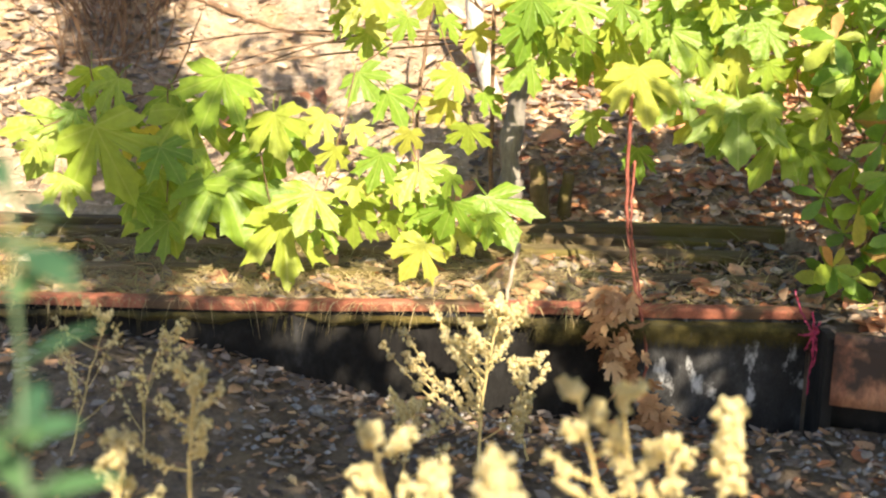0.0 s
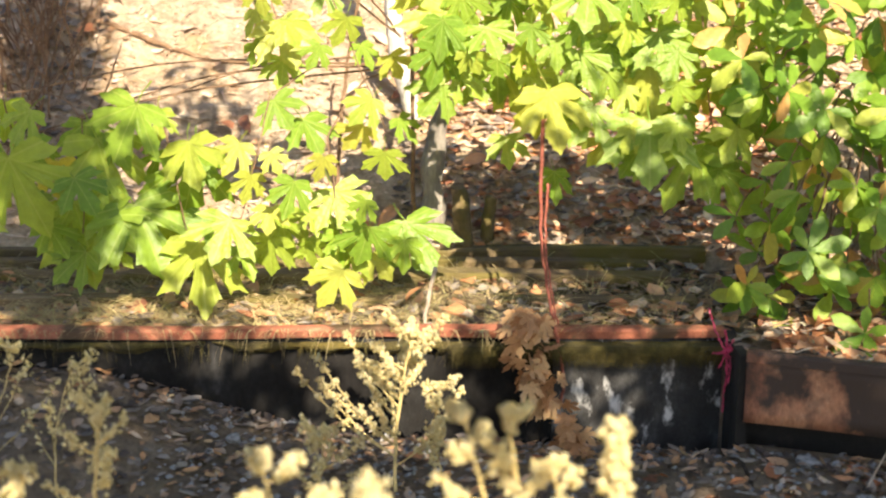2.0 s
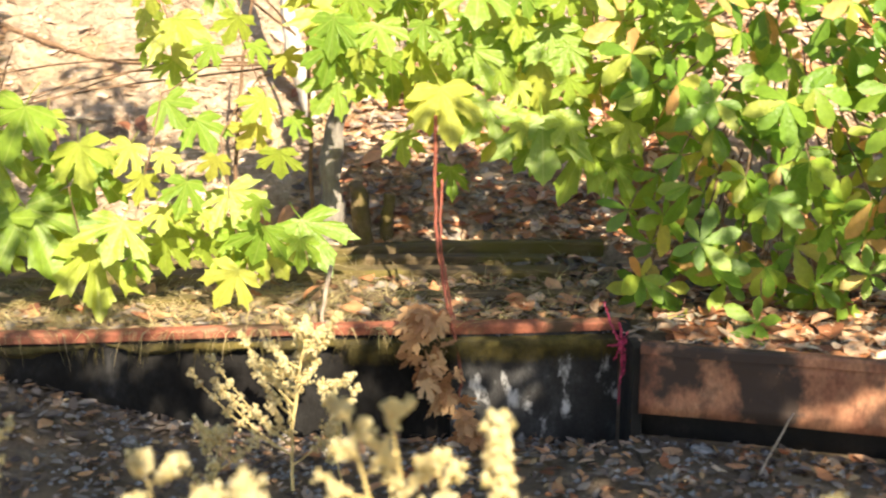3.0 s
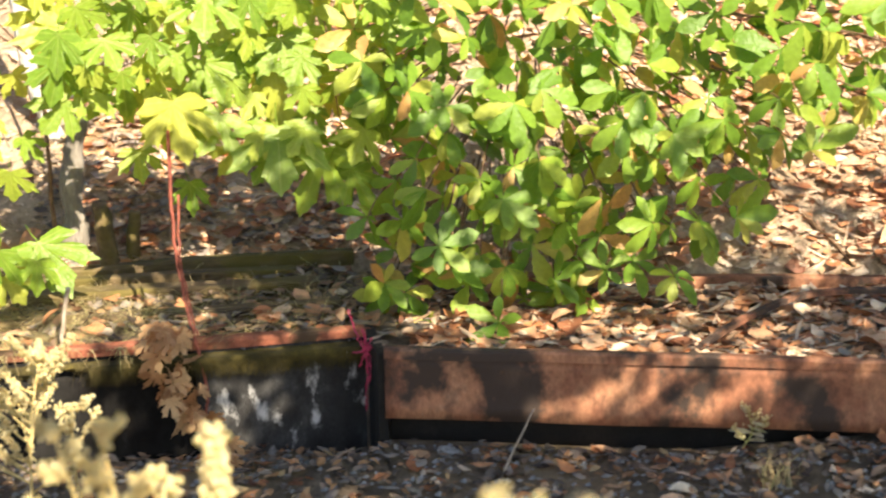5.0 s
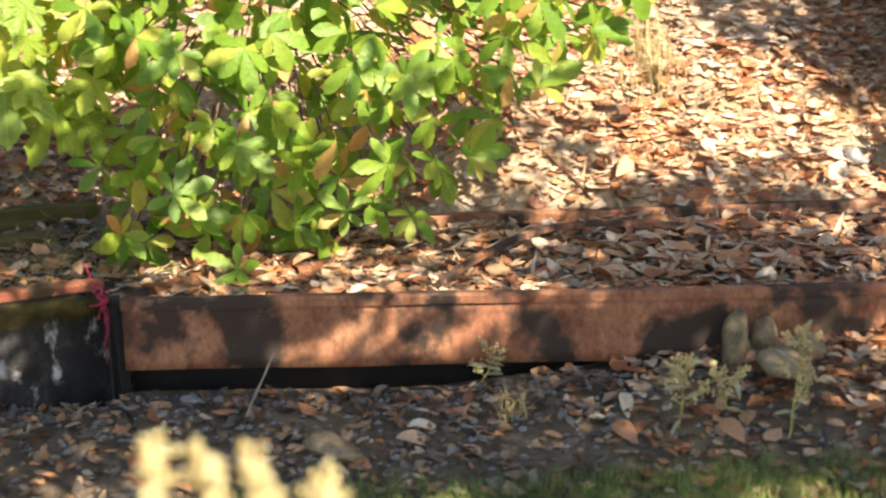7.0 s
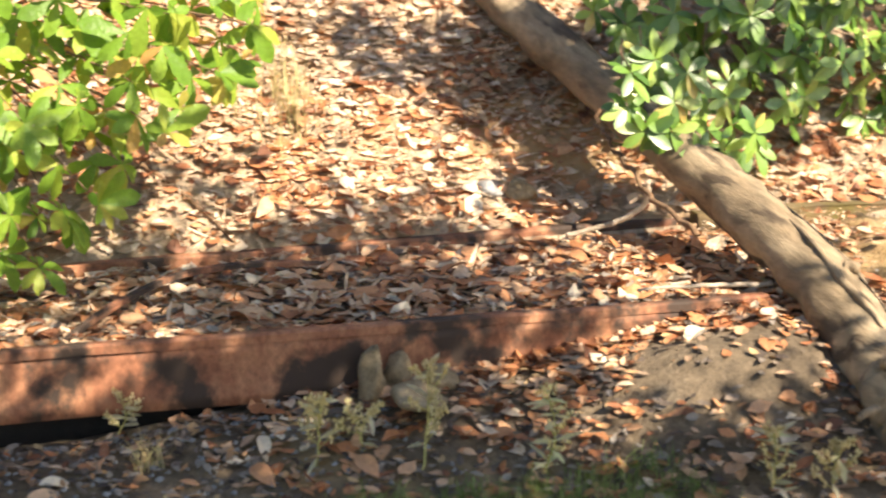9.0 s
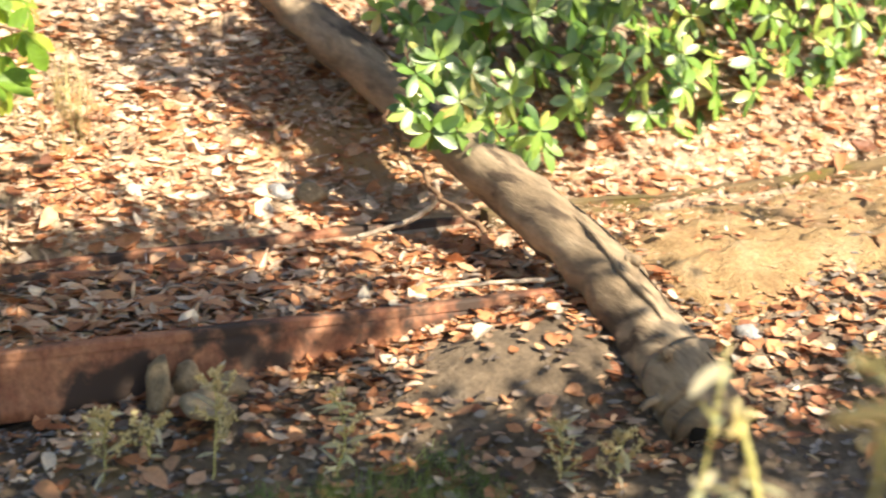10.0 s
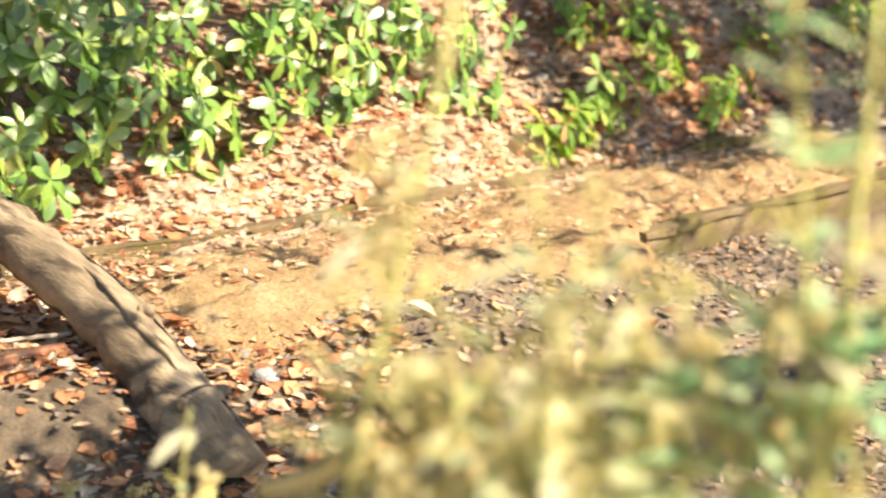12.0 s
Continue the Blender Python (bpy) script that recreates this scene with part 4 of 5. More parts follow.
stone(6.023, 4.145, 0.09, M_STONE, "brown stone under the shrub", 8.3, (1.2, 0.8, 0.6), 0.3)
stone(1.317, 4.134, 0.035, M_GREYSTONE, "grey stone on the dark ground", 9.3, (1.2, 0.8, 0.6), 0.3)
stone(-0.368, 4.311, 0.03, M_GREYSTONE, "small grey stone on the ground", 10.3, (1, 0.8, 0.7), 0.3)
stone(1.629, 3.738, 0.08, M_STONE, "earthy stone in the grass", 11.3, (1.4, 0.9, 0.45), 0.3)
stone(4.459, 2.805, 0.05, M_GREYSTONE, "pale stone beside the log", 12.3, (1, 0.8, 0.6), 0.3)


# ---- leaf litter ----
def leaf_pile(name, label, material, places, seed, curl=0.5, parent=None):
    """Many small curled leaves in one mesh."""
    rnd = random.Random(seed)
    b = Build()
    for x, y, size, asp, lift in places:
        nrm = land_normal(x, y)
        tilt = Vector((rnd.gauss(0, curl), rnd.gauss(0, curl), 1)).normalized()
        m = frame_of((rnd.uniform(-1, 1), rnd.uniform(-1, 1), rnd.uniform(-0.25, 0.25)), (nrm + tilt * 0.7))
        k, f = rnd.uniform(-0.6, 0.6), rnd.uniform(-0.2, 0.45)
        z = land(x, y) + lift
        verts = []
        for s, w in ((-0.5, 0.06), (-0.22, 0.85), (0.12, 1.0), (0.5, 0.05)):
            for e in (-1, 0, 1):
                p = Vector((e * w * asp * 0.5, s, k * s * s + f * abs(e) * w * asp * 0.5)) * size
                verts.append(m @ p + Vector((x, y, z)))
        b.add(verts, [(i * 3 + j, i * 3 + j + 1, i * 3 + j + 4, i * 3 + j + 3) for i in range(3) for j in range(2)])
    ob = part(name, b, material, parent, smooth=False)
    return tagged(ob, label, "leaves", kind="stuff")


def spread(count, x0, x1, where, seed, size, asp=(0.3, 0.65), keep=None, lift=(0.0, 0.025)):
    rnd = random.Random(seed)
    out = []
    while len(out) < count:
        x = rnd.uniform(x0, x1)
        y = where(x, rnd)
        if keep is None or rnd.random() < keep(x, y):
            out.append((x, y, rnd.uniform(*size) * rnd.uniform(0.7, 1.2), rnd.uniform(*asp), rnd.uniform(*lift)))
    return out


def on_bank(x, rnd):
    return y_back(x) + 0.03 + rnd.random() * 1.6


def in_flume(x, rnd):
    return y_front(x) + 0.05 + rnd.random() * (y_back(x) - y_front(x) - 0.08)


def before(x, rnd):
    return y_front(x) - 0.01 - (rnd.random() ** 1.3) * 1.7


def right_of(a, b):
    return lambda x, y: min(1, max(0.0, (x - a) / (b - a)))


def bare(x, y):
    """Few leaves stay on the earthy mounds."""
    near = min(math.hypot(x - bx, y - by) / r + 0.35 * fbm(x, y, 6.0) for bx, by, h, r in MOUNDS[:2])
    return min(1.0, max(0.15, (near - 0.45) / 0.7))


def patchy(a, b):
    """Leaves gather in drifts, with thin places between."""
    return lambda x, y: right_of(a, b)(x, y) * (0.12 + 0.88 * min(1.0, max(0.0, 0.45 + 1.3 * fbm(x, y, 1.7))))


def left_of(a, b):
    return lambda x, y: min(1, max(0.0, (b - x) / (b - a)))


leaf_pile("leaf_litter", "thick litter of orange and tan fallen leaves on the bank", M_LITTER, spread(6500, 1.2, 9.5, on_bank, 1, (0.03, 0.105), (0.4, 0.85), keep=patchy(1.0, 2.4)), 1, 0.4)
leaf_pile("leaf_litter", "small broken brown leaves on the bank", M_LITTER, spread(14000, 1.2, 9.5, on_bank, 31, (0.012, 0.05), (0.15, 0.8), keep=patchy(1.0, 2.4)), 31, 0.25)
leaf_pile("leaf_litter", "pale straw and leaf scraps among the fallen leaves", M_PALELITTER, spread(8000, 1.2, 7.9, on_bank, 21, (0.012, 0.08), (0.1, 0.75)), 21, 0.25)
leaf_pile("leaf_litter", "fine dry straw lying on the bank", M_PALELITTER, spread(11000, -2.8, 9.5, on_bank, 32, (0.05, 0.18), (0.015, 0.06), lift=(0.005, 0.03)), 32, 0.15)
# Pale pieces carry the left bank's strong sunlight in their colour.
leaf_pile("leaf_litter", "straw and leaf litter on the bank, paled to paint sunlight", M_PALELITTER, spread(20000, -2.8, 3.2, on_bank, 2, (0.01, 0.042), (0.05, 0.5), left_of(1.0, 3.0), (0.0, 0.006)), 2, 0.08)
leaf_pile("leaf_litter", "brown leaves heaped at the foot of the bank", M_LITTER, spread(900, 0.25, 1.6, lambda x, r: y_back(x) + 0.03 + r.random() ** 1.3 * 0.8, 51, (0.03, 0.10), (0.35, 0.8)), 51, 0.5)
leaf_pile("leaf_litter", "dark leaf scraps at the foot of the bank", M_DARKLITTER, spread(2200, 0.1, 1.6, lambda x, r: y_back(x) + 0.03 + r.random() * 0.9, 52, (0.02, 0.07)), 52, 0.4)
# Pale scraps brighten the upper bank as sunlight would.
leaf_pile("leaf_litter", "leaf scraps high on the bank, paled to paint sunlight", M_PALELITTER, spread(5000, 2.0, 4.6, lambda x, r: y_back(x) + 0.45 + r.random() * 1.2, 53, (0.02, 0.08), (0.2, 0.8)), 53, 0.35)
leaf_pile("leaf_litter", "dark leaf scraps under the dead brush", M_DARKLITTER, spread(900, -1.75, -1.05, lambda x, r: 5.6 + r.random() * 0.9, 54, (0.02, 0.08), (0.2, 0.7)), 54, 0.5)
leaf_pile("leaf_litter", "larger tan leaves on the sunny bank", M_PALELITTER, spread(500, -2.8, 3.2, on_bank, 22, (0.04, 0.08), (0.3, 0.7), left_of(1.0, 3.0)), 22, 0.2)
leaf_pile("leaf_litter", "orange fallen leaves in the shade of the shrubs", M_LITTER, spread(3200, 7.7, 12.5, on_bank, 23, (0.03, 0.09), (0.35, 0.8)), 23, 0.45)
# Dark leaf colour deepens the corner's shade here.
leaf_pile("leaf_litter", "leaves by the shrubs with shade put into their dark colour", M_DARKLITTER, spread(9000, 7.6, 12.5, on_bank, 25, (0.03, 0.08)), 25, 0.4)
leaf_pile("leaf_litter", "orange fallen leaves filling the flume", M_LITTER, spread(3600, 1.25, 5.0, in_flume, 3, (0.03, 0.105), (0.4, 0.85)), 3, 0.4)
leaf_pile("leaf_litter", "dry straw and pale scraps in the flume", M_PALELITTER, spread(1300, 1.25, 5.0, in_flume, 43, (0.02, 0.12), (0.02, 0.25), lift=(0.01, 0.035)), 43, 0.15)
leaf_pile("leaf_litter", "grey leaf scraps filling the flume", M_DARKLITTER, spread(3500, 1.25, 5.0, in_flume, 24, (0.02, 0.06)), 24, 0.2)
leaf_pile("leaf_litter", "decayed leaves on the mossy flume", M_DARKLITTER, spread(3200, -2.5, 1.2, in_flume, 4, (0.03, 0.08)), 4, 0.3)
leaf_pile("leaf_litter", "scattered tan leaves on the mossy flume", M_LITTER, spread(420, -1.8, 1.2, in_flume, 14, (0.04, 0.095), (0.4, 0.85)), 14, 0.3)
leaf_pile("leaf_litter", "dark decayed leaf litter on the ground", M_DARKLITTER, spread(17000, -2.5, 7.5, before, 5, (0.015, 0.06), keep=bare), 5)
leaf_pile("leaf_litter", "orange leaves drifted against the flume", M_LITTER, spread(2000, 2.3, 5.0, lambda x, r: y_front(x) - (r.random() ** 2.3) * 0.8, 6, (0.025, 0.085), (0.35, 0.8), keep=lambda x, y: right_of(2.2, 3.6)(x, y) * bare(x, y)), 6, 0.4)
leaf_pile("leaf_litter", "brown leaves scattered on the shaded ground", M_LITTER, spread(450, 0.4, 4.6, lambda x, r: y_front(x) - 0.02 - r.random() * 0.8, 41, (0.03, 0.085), keep=lambda x, y: bare(x, y)), 41, 0.35)
leaf_pile("leaf_litter", "tan leaves scattered over the sandy fill", M_LITTER, spread(1200, 4.3, 9.0, in_flume, 7, (0.015, 0.06), lift=(0.03, 0.08)), 7, 0.3)
leaf_pile("leaf_litter", "small straw scraps over the sandy fill", M_PALELITTER, spread(1300, 4.3, 9.0, in_flume, 27, (0.01, 0.05), (0.1, 0.5), lift=(0.03, 0.07)), 27, 0.2)

def gravel(count, seed):
    rnd = random.Random(seed)
    b = Build()
    for _ in range(count):
        x = rnd.uniform(-0.6, 2.9)
        y = y_front(x) - 0.01 - (rnd.random() ** 1.6) * 0.5
        s = rnd.uniform(0.005, 0.016)
        c = Vector((x, y, land(x, y) + s * 0.3))
        vs = [c + Vector(d) * s * rnd.uniform(0.6, 1.3) for d in ((1, 0, 0), (-1, 0, 0), (0, 1, 0), (0, -1, 0), (0.2, 0, 0.7), (0, 0, -0.6))]
        b.add(vs, [(0, 2, 4), (2, 1, 4), (1, 3, 4), (3, 0, 4), (2, 0, 5), (1, 2, 5), (3, 1, 5), (0, 3, 5)])
    return tagged(part("gravel", b, M_GREYSTONE), "grey gravel scattered at the foot of the flume", "gravel", kind="stuff")


gravel(1100, 5)

# single large leaves lying on top, pieces of the ground
ONE = [oval_mesh("fallen_leaf", 80 + k, M_LITTERONE, 0.24, 0.0, 0.5, 0.5, 5) for k in range(6)]
rl = random.Random(77)
for k in range(300):
    x = rl.uniform(-1.3, 6.5)
    y = rl.choice((on_bank, in_flume, in_flume, before))(x, rl)
    if y > y_back(x) + 1.1 or (x < 1.2 and y < y_front(x) and rl.random() < 0.6):
        y = y_back(x) + rl.random() * 0.5
    put_leaf(GROUND, ONE, (x, y, land(x, y) + 0.025), (rl.uniform(-1, 1), rl.uniform(-1, 1), rl.uniform(-0.1, 0.3)), land_normal(x, y) + Vector((rl.gauss(0, 0.4), rl.gauss(0, 0.4), 0.3)),
             rl.uniform(0.06, 0.115), rl, "fallen_leaf")


# ---- grass ----
def grass(name, label, material, places, seed, height, width=0.0016, lean=0.6, blades=9, hang=False, lie=False, top=0.42):
    rnd = random.Random(seed)
    b = Build()
    for x, y in places:
        for _ in range(blades):
            h = rnd.uniform(*height)
            a = rnd.uniform(0, 6.28)
            o = Vector((math.cos(a), math.sin(a), 0))
            s = Vector((-o.y, o.x, 0)) * width * rnd.uniform(0.7, 1.5)
            base = Vector((x + rnd.gauss(0, 0.015), y + rnd.gauss(0, 0.015), 0))
            base.z = land(base.x, base.y) - 0.004
            k = rnd.uniform(0.2, 1.0) * lean
            verts = []
            for t in (0, 0.35, 0.7, 1.0):
                if hang:
                    c = Vector((base.x + o.x * h * 0.5 * t, 4.50 - abs(o.y) * 0.02 - 0.035 * math.sin(t * 2.2), top + h * (0.3 * t - 1.05 * t * t)))
                elif lie:
                    c = base + o * h * t + Vector((0, 0, 0.012 + h * 0.28 * k * math.sin(2.6 * t)))
                else:
                    c = base + o * h * k * t * t * 1.3 + Vector((0, 0, h * t * (1 - 0.45 * k * t)))
                verts += [c - s * (1.05 - t), c + s * (1.05 - t)]
            b.add(verts, [(0, 1, 3, 2), (2, 3, 5, 4), (4, 5, 7, 6)])
    return tagged(part(name, b, material), label, "grass", kind="stuff")


rg = random.Random(55)
grass("dry_grass", "bleached dry grass growing on the flume", M_BLEACHED, [(rg.gauss(-0.6, 0.65), rg.uniform(4.55, 5.2)) for _ in range(620)], 3, (0.06, 0.2), 0.0015, 1.0, 9, False, True)
grass("dry_grass", "dry grass hanging over the flume edge", M_BLEACHED, [(rg.uniform(-1.3, 0.5), 4.5) for _ in range(34)], 4, (0.03, 0.16), 0.0014, 1.8, 4, True)
grass("hanging_moss", "fringe of olive moss hanging below the edge", M_MOSS, [(rg.uniform(0.3, 1.15), 4.5) for _ in range(600)] + [(rg.uniform(-1.8, 0.3), 4.5) for _ in range(20)], 9, (0.03, 0.10), 0.0019, 1.0, 7, True, top=0.376)
grass("dry_grass", "thin dry grass on the mossy flume", M_BLEACHED, [(rg.uniform(0.2, 1.2), rg.uniform(4.6, 5.3)) for _ in range(110)], 5, (0.08, 0.24), 0.0013, 1.0, 5, False, True)
grass("green_grass", "short green grass in front of the flume", M_GRASS, [(x, y_front(x) - rg.uniform(0.58, 1.15)) for x in (rg.uniform(1.3, 3.4) for _ in range(1700))], 6, (0.035, 0.095), 0.0018, 0.9, 7)
grass("dry_grass", "dry grass tuft at the foot of the flume", M_BLEACHED, [(rg.gauss(2.15, 0.03), rg.gauss(3.72, 0.02)) for _ in range(8)], 7, (0.06, 0.16), 0.002, 0.9, 6)
grass("dry_grass", "brown dry grass clump standing on the bank", M_BLEACHED, [(rg.gauss(3.22, 0.07), rg.gauss(5.02, 0.06)) for _ in range(26)], 12, (0.12, 0.34), 0.002, 0.5, 5)
grass("moss_tufts", "olive moss cushions on the shaded planks", M_MOSS, [(rg.uniform(0.45, 1.15), rg.uniform(4.62, 5.32)) for _ in range(520)], 13, (0.012, 0.04), 0.003, 1.0, 9)
grass("moss_tufts", "yellow-green moss tufts on the edge", M_MOSS, [(rg.uniform(0.5, 1.15), rg.uniform(4.55, 4.64)) for _ in range(50)] + [(rg.uniform(3.2, 4.0), y_front(3.6) + rg.uniform(-0.1, 0.12)) for _ in range(60)], 8, (0.01, 0.025), 0.002, 1.0, 10)


# ---- weeds close to the camera ----
def weed(base, tip, label, seed, spread_r=0.12, heads=160, r=0.0035, head=0.006, leafy=0, green=False, tint=None, blade=(0.04, 0.09, 0.010), branches=9, start=0.35, group="dry weeds"):
    """A weed: stem, side branches, small dry heads or narrow leaves."""
    rnd = random.Random(seed)
    base, tip = Vector(base), Vector(tip)
    f = thing("weed", label, "weed", group)
    mid = base.lerp(tip, 0.5) + Vector((rnd.uniform(-0.03, 0.03), rnd.uniform(-0.03, 0.03), 0))
    line = curve_points([base, mid, tip], 10, 0.006, seed)
    stalk = M_TEALSTALK if tint is M_TEALLEAF else M_GREENSTALK if green else M_DRYSTALK
    part("stem", Build().tube(line, taper(len(line), r, r * 0.4), 6), stalk, f, smooth=True)
    hb, lb = Build(), Build()

    def clump(c, n, size):
        for _ in range(n):
            p = c + Vector((rnd.gauss(0, 1), rnd.gauss(0, 1), rnd.gauss(0, 1))) * size * 1.3
            s = size * rnd.uniform(0.6, 1.3)
            vs = [p + Vector(d) * s for d in ((1, 0, 0), (-1, 0, 0), (0, 1, 0), (0, -1, 0), (0, 0, 1.4), (0, 0, -1.2))]
            hb.add(vs, [(0, 2, 4), (2, 1, 4), (1, 3, 4), (3, 0, 4), (2, 0, 5), (1, 2, 5), (3, 1, 5), (0, 3, 5)])

    for k in range(branches):
        t = start + (1 - start) * (k + rnd.random() * 0.6) / branches
        i = min(int(t * (len(line) - 1)), len(line) - 2)
        p = line[i]
        a = rnd.uniform(0, 6.28)
        length = spread_r * (1.25 - t) * rnd.uniform(0.7, 1.3)
        e = p + Vector((math.cos(a), math.sin(a) * 0.7, rnd.uniform(0.5, 1.1))) * length
        bl = curve_points([p, p.lerp(e, 0.5) - Vector((0, 0, length * 0.1)), e], 4)
        part("side_branch", Build().tube(bl, taper(len(bl), r * 0.5, r * 0.25), 5), stalk, f)
        if heads:
            for q in bl[4:]:
                clump(q, max(1, heads // (branches * 4)), head)
    if heads:
        clump(tip, heads // 8, head)
        part("seed_head", hb, M_SEED, f, "pale dry seed heads")["kind"] = "stuff"
    for k in range(leafy):
        t = rnd.uniform(0.15, 1.0)
        i = min(int(t * (len(line) - 1)), len(line) - 1)
        a = rnd.uniform(0, 6.28)
        d = Vector((math.cos(a), math.sin(a), rnd.uniform(-0.3, 0.9)))
        m = frame_of(d, (0, -0.3, 1))
        ln, w = rnd.uniform(blade[0], blade[1]), blade[2] * rnd.uniform(0.6, 1.4)
        vs = [m @ (Vector((e * w * q, s * ln, -0.25 * s * s * ln))) + line[i] for s, q in ((0, 0.15), (0.4, 1), (0.75, 0.7), (1, 0.05)) for e in (-1, 0, 1)]
        lb.add(vs, [(i2 * 3 + j, i2 * 3 + j + 1, i2 * 3 + j + 4, i2 * 3 + j + 3) for i2 in range(3) for j in range(2)])
    if leafy:
        part("foliage", lb, tint or M_WEEDLEAF, f, "narrow grey-green leaves")["kind"] = "stuff"
    return f


weed((0.118, 4.100, 0.015), (0.170, 4.100, 0.537), "tall dry straw-coloured weed with branching seed heads", 1, 0.24, 2300, 0.006, 0.0046, branches=28, start=0.25)
weed((-0.125, 3.900, 0.018), (-0.066, 3.900, 0.316), "tall dry straw-coloured weed with branching seed heads", 101, 0.16, 260, 0.004, 0.006, branches=9, start=0.3)
weed((0.268, 4.150, 0.008), (0.241, 4.150, 0.362), "tall dry straw-coloured weed with branching seed heads", 102, 0.14, 260, 0.004, 0.006, branches=9, start=0.3)
weed((-0.006, 2.800, -0.052), (-0.135, 2.800, 0.688), "tall dry straw-coloured weed with branching seed heads", 2, 0.16, 420, 0.004, 0.007, branches=11, start=0.4)
weed((-0.605, 3.500, 0.0), (-0.589, 3.500, 0.53), "pale dry weed with two side arms", 3, 0.17, 420, 0.009, 0.0055, branches=12, start=0.55)
weed((0.513, 2.800, -0.053), (0.263, 2.800, 0.790), "tall dry straw-coloured weed with branching seed heads", 4, 0.16, 700, 0.006, 0.0048, branches=14, start=0.45)
weed((0.507, 2.800, -0.053), (0.350, 2.800, 0.792), "tall dry straw-coloured weed with branching seed heads", 41, 0.14, 600, 0.006, 0.0048, branches=12, start=0.45)
weed((0.598, 2.800, -0.053), (0.444, 2.800, 0.677), "tall dry straw-coloured weed with branching seed heads", 43, 0.10, 260, 0.005, 0.007, branches=10, start=0.5)
weed((0.517, 2.800, -0.053), (0.565, 2.800, 0.756), "thick blurred dry weed tip close by", 5, 0.03, 220, 0.008, 0.009, branches=10, start=0.78)
weed((0.217, 2.400, -0.060), (0.089, 2.400, 0.797), "thick dry weed tip close by", 6, 0.05, 160, 0.006, 0.010, branches=6, start=0.85)
weed((-0.048, 2.800, -0.052), (-0.012, 2.800, 0.607), "thick dry weed tip close by", 61, 0.08, 220, 0.006, 0.009, branches=8, start=0.75)
weed((-0.752, 3.200, -0.022), (-0.696, 3.200, 0.496), "yellow dry weed stalk", 7, 0.14, 160, 0.008, 0.008, start=0.5)
weed((-1.008, 3.900, 0.114), (-0.888, 3.900, 0.555), "tall dry straw-coloured weed with branching seed heads", 71, 0.18, 190, 0.003, 0.005, branches=10, start=0.3)
weed((-0.804, 3.900, 0.107), (-0.739, 3.900, 0.511), "tall dry straw-coloured weed with branching seed heads", 72, 0.18, 150, 0.003, 0.005, branches=9, start=0.3)
weed((-0.469, 1.700, -0.060), (-0.491, 1.700, 1.471), "grey-green leafy weed close by", 8, 0.10, 0, 0.007, 0.006, 44, True, M_TEALLEAF, (0.06, 0.12, 0.016), group="green weeds")
weed((0.850, 1.745, -0.060), (0.872, 1.738, 1.035), "thick pale weed tip close by", 9, 0.03, 60, 0.006, 0.0075, branches=4, start=0.93)
weed((1.174, 1.606, -0.060), (0.924, 1.723, 1.022), "thick pale weed tip close by", 10, 0.03, 60, 0.006, 0.0075, branches=4, start=0.93)
weed((1.240, 1.597, -0.060), (0.990, 1.703, 1.019), "thick pale weed tip close by", 11, 0.03, 60, 0.006, 0.0075, branches=4, start=0.93)
weed((0.830, 1.767, -0.060), (1.080, 1.676, 0.984), "thick pale weed tip close by", 12, 0.03, 60, 0.006, 0.0075, branches=4, start=0.93)
weed((3.550, 2.683, 0.064), (3.552, 2.682, 0.274), "small green weed growing in front", 20, 0.08, 80, 0.004, 0.005, 22, True, branches=9, start=0.3, group="small weeds")
weed((3.711, 2.584, 0.058), (3.712, 2.583, 0.236), "small dry yellow weed growing in front", 21, 0.10, 160, 0.0035, 0.005, 6, True, branches=9, start=0.3, group="small weeds")
weed((3.067, 3.080, 0.095), (3.076, 3.075, 0.372), "small green weed growing in front", 22, 0.08, 80, 0.004, 0.005, 22, True, branches=9, start=0.3, group="small weeds")
weed((2.783, 3.246, 0.108), (2.798, 3.238, 0.448), "small dry yellow weed growing in front", 23, 0.10, 160, 0.0035, 0.005, 6, True, branches=9, start=0.3, group="small weeds")
weed((2.545, 3.428, 0.120), (2.560, 3.421, 0.330), "small dry yellow weed growing in front", 24, 0.10, 160, 0.0035, 0.005, 6, True, branches=9, start=0.3, group="small weeds")
weed((2.686, 3.393, 0.131), (2.698, 3.388, 0.276), "small dry yellow weed growing in front", 25, 0.10, 160, 0.0035, 0.005, 6, True, branches=9, start=0.3, group="small weeds")
weed((2.142, 3.928, 0.132), (2.158, 3.920, 0.263), "small dry yellow weed growing in front", 26, 0.10, 160, 0.0035, 0.005, 6, True, branches=9, start=0.3, group="small weeds")
weed((2.465, 1.414, -0.060), (2.642, 1.291, 1.086), "leafy green weed close by", 30, 0.10, 0, 0.005, 0.006, 40, True, group="green weeds")
weed((2.870, 1.131, -0.060), (2.659, 1.279, 0.964), "leafy green weed close by", 31, 0.06, 60, 0.014, 0.008, 14, True, group="green weeds")
weed((2.386, 0.634, -0.060), (2.393, 0.624, 1.298), "thick yellow dry stalk close by", 32, 0.20, 260, 0.022, 0.010, 6, False, branches=12, start=0.6)
weed((2.181, 0.927, -0.060), (2.352, 0.683, 1.626), "tall pale dry weed close by", 33, 0.10, 90, 0.006, 0.007, 14, True, branches=10, start=0.5)
weed((2.140, 0.879, -0.060), (2.390, 0.629, 1.763), "tall pale dry weed close by", 34, 0.08, 50, 0.013, 0.007, 8, True, branches=6, start=0.6)
